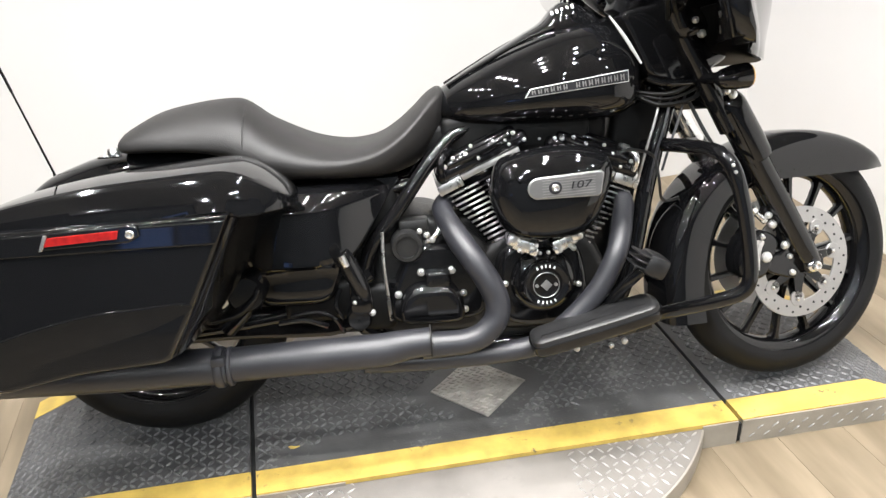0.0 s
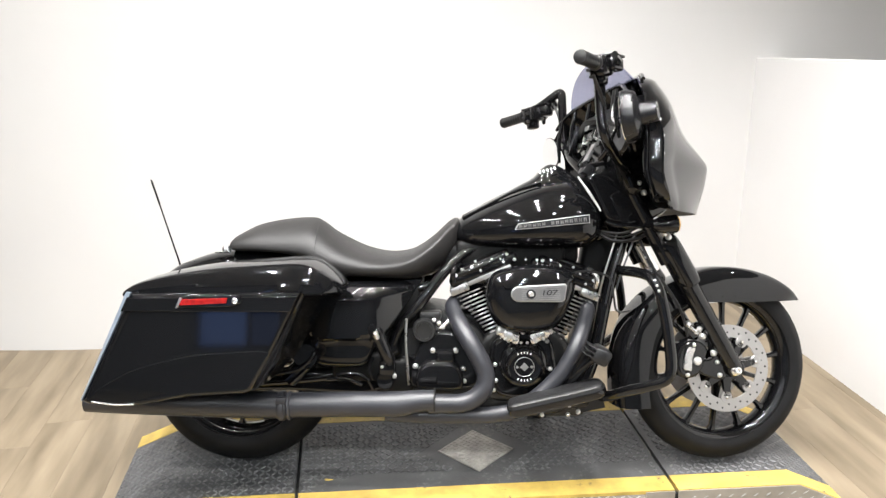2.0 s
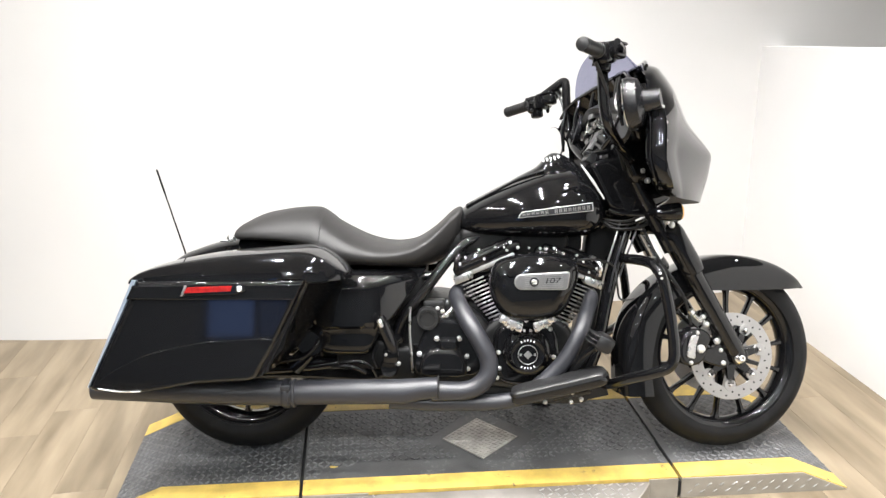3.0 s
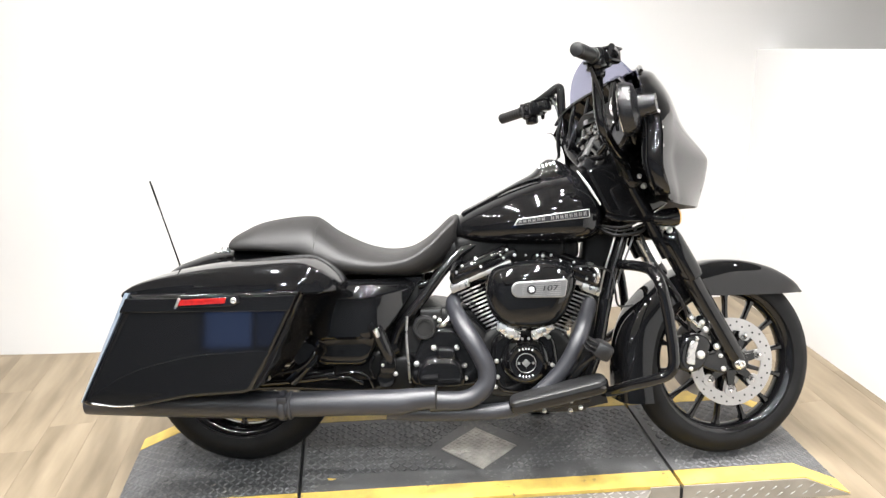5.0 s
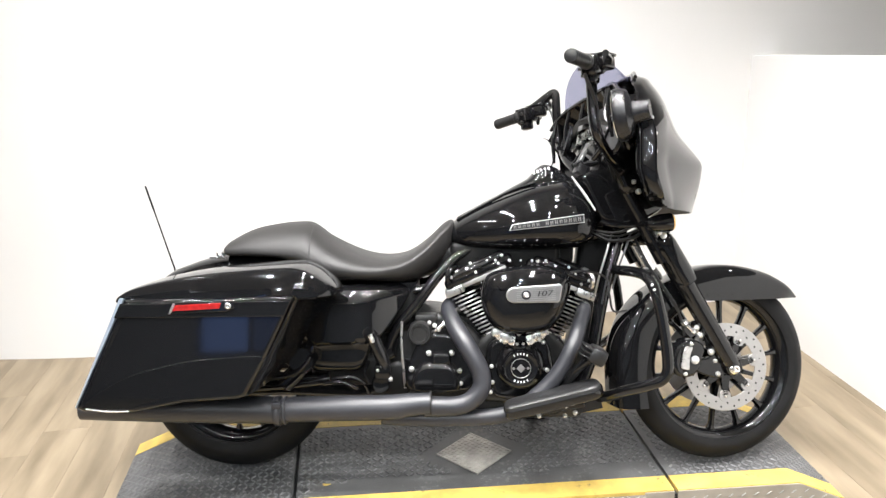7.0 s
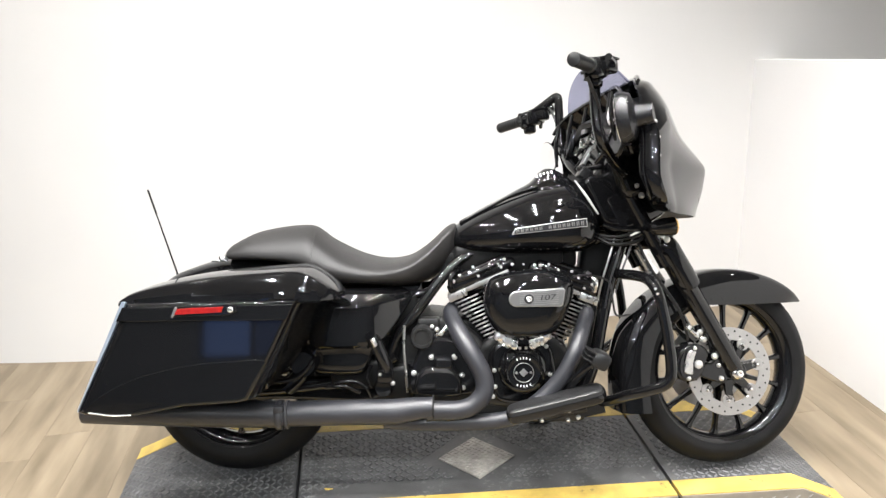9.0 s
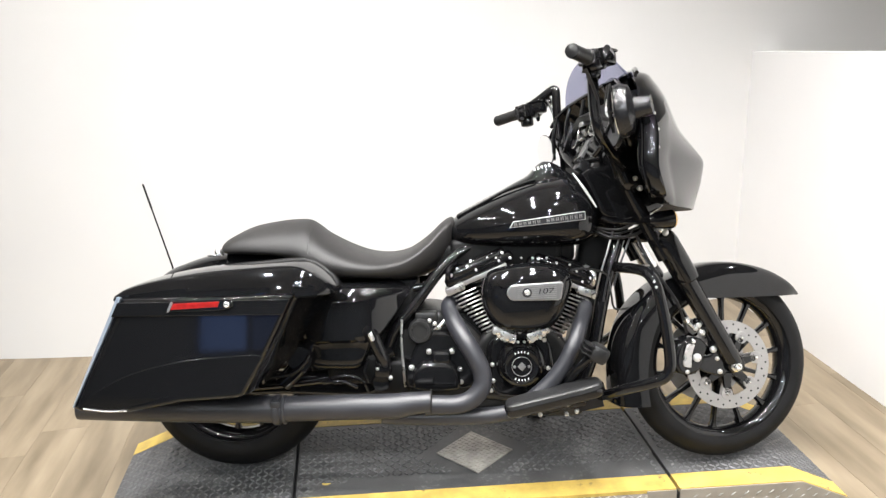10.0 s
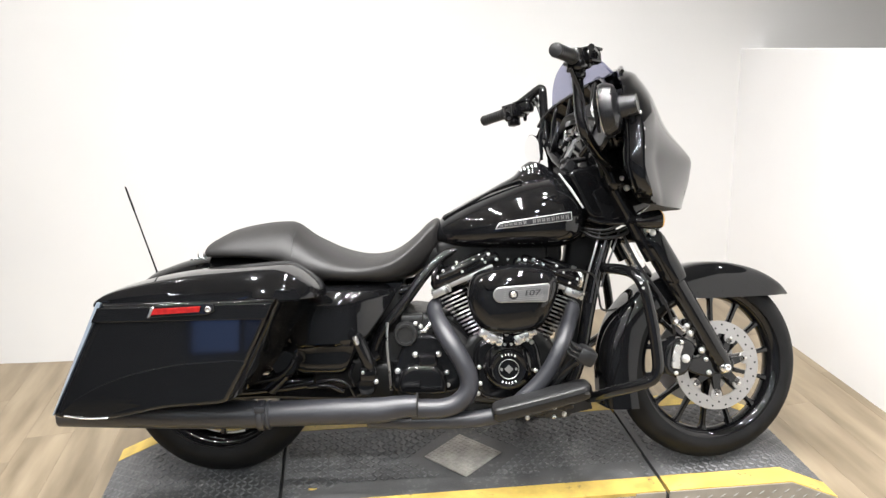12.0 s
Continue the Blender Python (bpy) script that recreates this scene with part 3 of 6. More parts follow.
def bolts(name, spots, put, parent, label="", mat=None, axis=(0, -1, 0)):
    """Single bolt heads, each a part: x, y, z, radius, height."""
    for x, y, z, r, h in spots:
        bm = bmesh.new()
        bolt(bm, (x, y, z), r * 0.86, h, axis)
        put(name, bm, mat or ZINC, label, parent)


def tyre_mesh(bm, c, r, rim_r, half):
    prof = []
    for k in range(25):
        a = math.pi * (k / 24)
        prof.append((rim_r + 0.004 + (r - rim_r - 0.004) * math.sin(a) ** 1.0, -half * math.cos(a) * (0.86 + 0.14 * min(1.0, math.sin(a) / 0.35))))
    prof += [(rim_r + 0.003, half * 0.7), (rim_r + 0.003, -half * 0.7), prof[0]]
    s, u = Vector((1, 0, 0)), Vector((0, 0, 1))
    n = 72
    loft(bm, [[Vector(c) + Vector((0, h, 0)) + q * (math.cos(2 * math.pi * k / n) * s + math.sin(2 * math.pi * k / n) * u) for k in range(n)] for q, h in prof], caps=False)
    bmesh.ops.remove_doubles(bm, verts=bm.verts, dist=1e-6)


def wheel(name, c, r, rim_r, half, put, spokes, label):
    bm = bmesh.new()
    prof = [(rim_r + 0.006, -half * 0.72), (rim_r + 0.009, -half * 0.64), (rim_r + 0.001, -half * 0.58), (rim_r - 0.012, -half * 0.4), (rim_r - 0.017, 0), (rim_r - 0.012, half * 0.4),
            (rim_r + 0.001, half * 0.58), (rim_r + 0.009, half * 0.64), (rim_r + 0.006, half * 0.72), (rim_r - 0.004, half * 0.68), (rim_r - 0.019, half * 0.42), (rim_r - 0.025, 0), (rim_r - 0.019, -half * 0.42), (rim_r - 0.004, -half * 0.68), (rim_r + 0.006, -half * 0.72)]
    n = 72
    loft(bm, [[Vector(c) + Vector((q * math.cos(2 * math.pi * k / n), h, q * math.sin(2 * math.pi * k / n))) for k in range(n)] for q, h in prof], caps=False)
    bmesh.ops.remove_doubles(bm, verts=bm.verts, dist=1e-6)
    rim = put(name, bm, BLACK, label)
    bm = bmesh.new()
    for sgn in (-1, 1):
        lip = [(rim_r + 0.0075 + 0.0042 * math.cos(2 * math.pi * k / 8), sgn * half * 0.80 + 0.0042 * math.sin(2 * math.pi * k / 8)) for k in range(9)]
        loft(bm, [[Vector(c) + Vector((q * math.cos(2 * math.pi * k / n), h, q * math.sin(2 * math.pi * k / n))) for k in range(n)] for q, h in lip], caps=False)
    put("rim_lip", bm, BLACK, "", rim)
    bm = bmesh.new()
    tyre_mesh(bm, c, r, rim_r, half)
    put("tyre", bm, RUBBER, "black road tyre", rim)
    bm = bmesh.new()
    lathe(bm, [(0.03, -0.075), (0.05, -0.07), (0.052, -0.03), (0.042, 0), (0.052, 0.03), (0.05, 0.07), (0.03, 0.075)], c, (0, -1, 0), 32)
    put("hub", bm, BLACK, "", rim)
    for k in range(spokes):
        a = 2 * math.pi * (k + 0.3) / spokes
        d, w = Vector((math.cos(a), 0, math.sin(a))), Vector((-math.sin(a), 0, math.cos(a)))
        bm = bmesh.new()
        rings = []
        for q, wide, deep, off in ((0.042, 0.013, 0.024, 0.022), (0.10, 0.0085, 0.017, 0.016), (rim_r - 0.07, 0.0065, 0.013, 0.01), (rim_r - 0.032, 0.0075, 0.013, 0.006), (rim_r - 0.016, 0.013, 0.018, 0.0)):
            m = Vector(c) + d * q - Vector((0, off, 0))
            rings.append([m + w * wide * i + Vector((0, deep * j, 0)) for i, j in ((-1, -0.6), (-0.6, -1), (0.6, -1), (1, -0.6), (1, 0.6), (0.6, 1), (-0.6, 1), (-1, 0.6))])
        loft(bm, rings)
        put("spoke", bm, BLACK, "", rim)
    return rim


FW, RW = (1.6225, 0, 0.3130), (0.0, 0, 0.318)
front = wheel("front_wheel", FW, 0.313, 0.239, 0.056, steered, 14, "black cast wheel with thin spokes")
rear = wheel("rear_wheel", RW, 0.321, 0.222, 0.088, lambda *q: fixed(*q, ref=-0.06), 14, "black cast rear wheel")


def rotor(c, y, put, parent, r=0.143):
    bm = bmesh.new()
    ring(bm, r - 0.041, r, -0.0025, 0.0025, (c[0], y, c[2]), n=72, bevel=0.0008)
    ob = put("brake_rotor", bm, ROTOR, "drilled steel brake disc", parent, 25)
    bm = bmesh.new()
    for k in range(36):
        a = 2 * math.pi * k / 36
        q = r - 0.012 - 0.013 * (k % 2)
        lathe(bm, [(0.0032, 0.0), (0.0032, 0.0034), (0.0, 0.0034)], (c[0] + q * math.cos(a), y, c[2] + q * math.sin(a)), (0, -1 if y < 0 else 1, 0), 8)
    put("vent_hole", bm, SEAM, "dark drilled holes", parent)
    for k in range(7):
        a = 2 * math.pi * (k + 0.2) / 7
        d, w = Vector((math.cos(a), 0, math.sin(a))), Vector((-math.sin(a), 0, math.cos(a)))
        bm = bmesh.new()
        m = Vector((c[0], y, c[2]))
        loft(bm, [[m + d * q + w * s * i + Vector((0, 0.004 * j, 0)) for i, j in ((-1, -1), (1, -1), (1, 1), (-1, 1))] for q, s in ((0.03, 0.016), (0.07, 0.011), (r - 0.06, 0.009), (r - 0.049, 0.011))])
        put("rotor_arm", bm, BLACK, "", parent)
        bm = bmesh.new()
        lathe(bm, [(0.019, -0.003), (0.020, -0.002), (0.020, 0.003), (0.019, 0.004), (0.008, 0.004), (0.008, 0.001), (0, 0.001)], m + d * (r - 0.044), (0, -1 if y < 0 else 1, 0), 20)
        put("rotor_tab", bm, ROTOR, "bright mounting tab", parent)
        bm = bmesh.new()
        bolt(bm, m + d * (r - 0.044) + Vector((0, -0.003 if y < 0 else 0.003, 0)), 0.006, 0.005, (0, -1 if y < 0 else 1, 0))
        put("rotor_bolt", bm, CHROME, "", parent)


rotor(FW, -0.078, steered, front)
rotor(FW, 0.078, steered, front)
bm = bmesh.new()
lathe(bm, [(0.017, 0), (0.017, 0.018), (0.012, 0.023), (0.012, 0.030), (0.007, 0.032), (0.0, 0.029)], (FW[0], -0.115, FW[2]), n=6 * 4)
steered("axle_nut", bm, CHROME, "bright axle nut", front)

# front fender
bm = bmesh.new()
mudguard(bm, [(1.908, 0.530, 1.895, 0.529, 0.5), (1.862, 0.574, 1.825, 0.530, 0.92), (1.785, 0.619, 1.75, 0.531, 1), (1.68, 0.646, 1.67, 0.532, 1), (1.57, 0.647, 1.58, 0.534, 1), (1.46, 0.614, 1.49, 0.535, 1),
              (1.37, 0.565, 1.42, 0.505, 1), (1.30, 0.49, 1.375, 0.44, 1), (1.262, 0.40, 1.352, 0.36, 1), (1.25, 0.30, 1.342, 0.28, 1), (1.252, 0.200, 1.348, 0.197, 1)], 0.082, e=5.0)
fender = steered("front_fender", bm, PAINT, "gloss black front mudguard with deep skirts")
bolts("fender_bolt", [(x, -0.081, 0.556, 0.003, 0.002) for x in (1.56, 1.60, 1.645)], steered, fender, mat=BLACK)

# forks
def steered_raw(*q):
    return steered(*q, ref="none")


for side in (-1, 1):
    y = 0.112 * side
    bm = bmesh.new()
    tube(bm, [(1.252, y, 0.965), (1.30, y, 0.868), (1.352, y, 0.765), (1.40, y, 0.672)], 0.0235, 18, 1)
    lathe(bm, [(0.024, 0), (0.027, 0.003), (0.027, 0.03), (0.024, 0.034)], (1.262, y, 0.945), (0.447, 0, -0.894), 20)
    leg = steered("fork_leg", bm, BLACK, "fork leg under the fairing", ref="none")
    A, D = Vector((1.398, y, 0.722)), Vector((0.4915, 0, -0.871))
    bm = bmesh.new()
    if side < 0:
        B = A + Vector((0.008, 0, 0))
        tube(bm, [B - D * 0.03, B - D * 0.02, B, B + D * 0.128, B + D * 0.140, B + D * 0.144], [0.030, 0.036, 0.039, 0.039, 0.037, 0.031], 24, 1)
        steered("fork_cover", bm, PAINT, "gloss black fork cover", leg, ref="none")
    else:
        tube(bm, [A - D * 0.02, A + D * 0.14], 0.0265, 20, 1)
        steered("fork_cover", bm, CHROME, "bright fork tube", leg, ref="none")
    bm = bmesh.new()
    tube(bm, [A + D * 0.10, A + D * 0.13, A + D * 0.14, A + D * 0.25, A + D * 0.40, A + D * 0.455, A + D * 0.475], [0.029, 0.0325, 0.0315, 0.0305, 0.029, 0.027, 0.018], 22, 1)
    lathe(bm, [(0.026, -0.03), (0.029, -0.02), (0.029, 0.012), (0.024, 0.018)], (1.622, y, 0.324), n=24)
    steered("fork_slider", bm, BLACK, "gloss black lower slider", leg, ref="none")
    bolts("pinch_bolt", [(1.388, y + 0.036 * side, 0.753, 0.012, 0.007)], steered_raw, leg, "bright pinch bolt", axis=(0, side, 0))

# front brake caliper on the right leg
bm = bmesh.new()
slab(bm, smooth_outline([(1.483, 0.419), (1.443, 0.405), (1.427, 0.380), (1.420, 0.353), (1.422, 0.326), (1.434, 0.306), (1.462, 0.297), (1.492, 0.305), (1.511, 0.330), (1.520, 0.353), (1.530, 0.382), (1.519, 0.405)], 4), -0.055, -0.117, 0.010)
slab(bm, smooth_outline([(1.452, 0.40), (1.444, 0.357), (1.452, 0.318), (1.470, 0.310), (1.478, 0.355), (1.484, 0.40), (1.47, 0.41)], 3), -0.11, -0.1205, 0.003)
caliper = steered("brake_caliper", bm, BLACK, "black four-piston brake caliper", ref="none")
bm = bmesh.new()
slab(bm, smooth_outline([(1.535, 0.43), (1.50, 0.455), (1.505, 0.475), (1.545, 0.455), (1.58, 0.40), (1.60, 0.33), (1.59, 0.29), (1.56, 0.29), (1.50, 0.315), (1.51, 0.35), (1.55, 0.36)], 3), -0.085, -0.108, 0.005)
steered("caliper_bracket", bm, BLACK, "", caliper, ref="none")
bm = bmesh.new()
slab(bm, smooth_outline([(1.4615, 0.3990), (1.4735, 0.3970), (1.4840, 0.3935), (1.4770, 0.3765), (1.4729, 0.3592), (1.4705, 0.3410), (1.4694, 0.3233), (1.4560, 0.3250), (1.4422, 0.3275), (1.4428, 0.3440), (1.4455, 0.3610), (1.4520, 0.3810)], 2), -0.118, -0.1235, 0.002)
steered("caliper_badge", bm, ALU, "pale maker's panel", caliper, ref="none")
bolts("caliper_bolt", [(x, -0.118, z, r, 0.008) for x, z, r in ((1.4913, 0.3525, 0.0165), (1.4803, 0.4054, 0.0085), (1.4568, 0.3098, 0.008))], steered_raw, caliper)
bolts("bracket_bolt", [(x, -0.108, z, r, 0.010) for x, z, r in ((1.516, 0.4302, 0.0125), (1.5056, 0.4543, 0.010), (1.5519, 0.374, 0.0125), (1.564, 0.3443, 0.008), (1.5718, 0.3022, 0.0095))], steered_raw, caliper)
bm = bmesh.new()
rod(bm, (1.478, -0.10, 0.462), (1.500, -0.105, 0.438), 0.008, 12)
lathe(bm, [(0.011, 0), (0.011, 0.012), (0.008, 0.014)], (1.474, -0.10, 0.466), (-0.6, 0, 0.8), 6)
steered("hose_banjo", bm, CHROME, "bright hose fitting", caliper, ref="none")
bm = bmesh.new()
tube(bm, [(1.47, -0.09, 0.43), (1.45, -0.10, 0.50), (1.42, -0.10, 0.56), (1.36, -0.08, 0.66), (1.33, -0.05, 0.75)], 0.005, 8)
steered("brake_hose", bm, PLASTIC, "black rubber hose", caliper)

# rear fender
bm = bmesh.new()
mudguard(bm, [(0.42, 0.50, 0.38, 0.44, 1), (0.36, 0.62, 0.33, 0.52, 1), (0.26, 0.70, 0.25, 0.57, 1), (0.1, 0.735, 0.10, 0.60, 1), (-0.04, 0.726, -0.03, 0.59, 1), (-0.14, 0.700, -0.12, 0.57, 1), (-0.21, 0.668, -0.18, 0.54, 1),
              (-0.30, 0.585, -0.26, 0.49, 1), (-0.365, 0.47, -0.31, 0.42, 1), (-0.385, 0.38, -0.34, 0.37, 1)], 0.12, e=3.2)
rear_fender = fixed("rear_fender", bm, PAINT, "gloss black rear mudguard", ref=0)
bm = bmesh.new()
lathe(bm, [(0.014, 0), (0.014, 0.012), (0.011, 0.016), (0, 0.016)], (0.0, -0.10, 0.735), (0, 0, 1), 20)
block(bm, (0.05, 0.02, 0.006), pose(-0.01, -0.10, 0.733), 0.002)
fixed("grab_strap_bolt", bm, CHROME, "", rear_fender, ref=-0.03)

# antenna on the far side of the rear fender
bm = bmesh.new()
rod(bm, (-0.272, 0.20, 0.640), (-0.369, 0.20, 0.969), 0.0034, 8, 0.0024)
lathe(bm, [(0.012, 0), (0.010, 0.02), (0.006, 0.05), (0.003, 0.07)], (-0.262, 0.20, 0.600), (-0.28, 0, 0.96), 14)
lathe(bm, [(0.0022, 0), (0.0032, 0.003), (0.0032, 0.01), (0.001, 0.013)], (-0.368, 0.20, 0.964), (-0.28, 0, 0.96), 8)
rod(bm, (-0.3445, 0.20, 0.886), (-0.369, 0.20, 0.969), 0.0040, 8, 0.0036)
fixed("antenna", bm, BLACK, "thin black whip antenna", ref="none")

# fuel tank
bm = bmesh.new()
body(bm, [(0.722, 0, 0.778, 0.03, 0.02, 0.02, 2.2, 2.2), (0.745, 0, 0.782, 0.072, 0.040, 0.036, 2.2, 2.4), (0.79, 0, 0.788, 0.107, 0.062, 0.052, 2.2, 2.6), (0.86, 0, 0.796, 0.137, 0.090, 0.064, 2.2, 2.8), (0.94, 0, 0.802, 0.160, 0.118, 0.074, 2.25, 2.8),
          (1.02, 0, 0.808, 0.172, 0.138, 0.083, 2.3, 2.8), (1.10, 0, 0.810, 0.175, 0.146, 0.086, 2.35, 2.8), (1.155, 0, 0.808, 0.168, 0.140, 0.078, 2.4, 2.8), (1.19, 0, 0.804, 0.148, 0.118, 0.06, 2.4, 2.6), (1.212, 0, 0.800, 0.11, 0.085, 0.04, 2.3, 2.3), (1.222, 0, 0.798, 0.05, 0.04, 0.02, 2.2, 2.2)], 48, 4)
tank = fixed("fuel_tank", bm, PAINT, "gloss black teardrop fuel tank", sharp=60, ref=-0.07)
bm = bmesh.new()
body(bm, [(0.752, 0, 0.790, 0.036, 0.030, 0.03, 3, 2), (0.80, 0, 0.815, 0.052, 0.036, 0.03, 3, 2), (0.87, 0, 0.856, 0.056, 0.032, 0.03, 3, 2), (0.95, 0, 0.898, 0.06, 0.032, 0.03, 3, 2), (1.0, 0, 0.918, 0.064, 0.038, 0.03, 2.8, 2), (1.03, 0, 0.925, 0.068, 0.062, 0.03, 2.6, 2),
          (1.056, 0, 0.930, 0.070, 0.070, 0.03, 2.5, 2), (1.09, 0, 0.928, 0.068, 0.064, 0.03, 2.5, 2), (1.13, 0, 0.915, 0.06, 0.05, 0.03, 2.4, 2), (1.17, 0, 0.895, 0.048, 0.03, 0.03, 2.2, 2), (1.2, 0, 0.86, 0.03, 0.02, 0.02, 2, 2)], 36, 4)
console = fixed("console", bm, PAINT, "gloss black centre console", tank, 60, ref=-0.02)
bm = bmesh.new()
for k in range(5):
    block(bm, (0.006, 0.002, 0.010), pose(1.018 + 0.012 * k, -0.0515, 0.975 + 0.003 * k, -30, -12), 0)
fixed("console_mark", bm, WHITEPAINT, "small pale marks", tank, ref=-0.04)
bm = bmesh.new()
for sgn in (-1, 1):
    tube(bm, [(0.765, 0.052 * sgn, 0.830), (0.87, 0.066 * sgn, 0.884), (0.95, 0.072 * sgn, 0.922), (1.02, 0.078 * sgn, 0.944)], 0.0045, 8)
fixed("console_trim", bm, BLACK, "thin trim strips", tank, ref=-0.05)

# tank badge: a bright outline round a dark field with plain bright blocks
m = pose(1.044, -0.1745, 0.826, 0, -5.6) @ Matrix.Rotation(radians(1.5), 4, "X")
outline = [(-0.118, -0.009), (0.118, -0.013), (0.119, 0.013), (-0.104, 0.009)]
bm = bmesh.new()
slab(bm, outline, 0.004, -0.003, 0.001)
badge = fixed("tank_badge", moved(bm, m), BADGE, "bright outlined bar-shaped tank badge", tank, ref=-0.13)
bm = bmesh.new()
slab(bm, inset(outline, 0.0017), -0.002, -0.0036, 0.0003)
fixed("badge_field", moved(bm, m), DARKMARK, "", tank, ref=-0.13)
for k in range(15):
    if k == 6:
        continue
    bm = bmesh.new()
    block(bm, (0.0026, 0.002, 0.0092 + 0.0003 * k), pose(-0.0995 + 0.0142 * k, -0.0042, 0), 0)
    block(bm, (0.0022, 0.002, 0.0092 + 0.0003 * k), pose(-0.0935 + 0.0142 * k, -0.0042, 0), 0)
    block(bm, (0.0075, 0.002, 0.0020), pose(-0.0965 + 0.0142 * k, -0.0042, 0.0016 * (-1) ** k), 0)
    fixed("badge_block", moved(bm, m), ROTOR, "", tank, ref=-0.13)

# seat
bm = bmesh.new()
body(bm, [(0.004, 0, 0.752, 0.085, 0.012, 0.008, 2.2, 2.5), (0.010, 0, 0.750, 0.108, 0.026, 0.014, 2.2, 3), (0.030, 0, 0.748, 0.122, 0.042, 0.016, 2.2, 3), (0.095, 0, 0.748, 0.138, 0.071, 0.018, 1.9, 3), (0.19, 0, 0.742, 0.148, 0.093, 0.02, 1.8, 3),
          (0.255, 0, 0.734, 0.156, 0.104, 0.03, 1.8, 3), (0.285, 0, 0.722, 0.162, 0.112, 0.042, 1.8, 3), (0.312, 0, 0.708, 0.168, 0.108, 0.05, 1.85, 3), (0.35, 0, 0.694, 0.180, 0.091, 0.05, 1.95, 3), (0.44, 0, 0.682, 0.194, 0.054, 0.038, 2.1, 3), (0.52, 0, 0.680, 0.190, 0.036, 0.042, 2.1, 3),
          (0.59, 0, 0.690, 0.172, 0.032, 0.058, 2.1, 3), (0.64, 0, 0.712, 0.150, 0.034, 0.076, 2.1, 2.8), (0.685, 0, 0.746, 0.126, 0.034, 0.095, 2.1, 2.6), (0.722, 0, 0.782, 0.102, 0.032, 0.100, 2.1, 2.4), (0.750, 0, 0.803, 0.080, 0.026, 0.085, 2.1, 2.2), (0.764, 0, 0.804, 0.050, 0.015, 0.05, 2, 2)], 48, 4)
seat = fixed("seat", bm, VINYL, "stepped black vinyl two-up seat", sharp=75, ref=-0.03)
bm = bmesh.new()
tube(bm, [(0.300, 0.165 * math.copysign(abs(math.cos(radians(a))) ** 1.09, math.cos(radians(a))), 0.715 + 0.1100 * math.sin(radians(a)) ** 1.09) for a in range(10, 171, 10)], 0.0016, 6, 2)
fixed("cross_piping", bm, VINYL, "", seat, ref=-0.03)

# saddlebags
BAG = [(-0.180, 0.690), (-0.330, 0.395), (-0.336, 0.377), (-0.318, 0.368), (-0.17, 0.364), (-0.02, 0.388), (0.14, 0.396), (0.162, 0.404), (0.210, 0.485), (0.281, 0.620), (0.318, 0.690)]


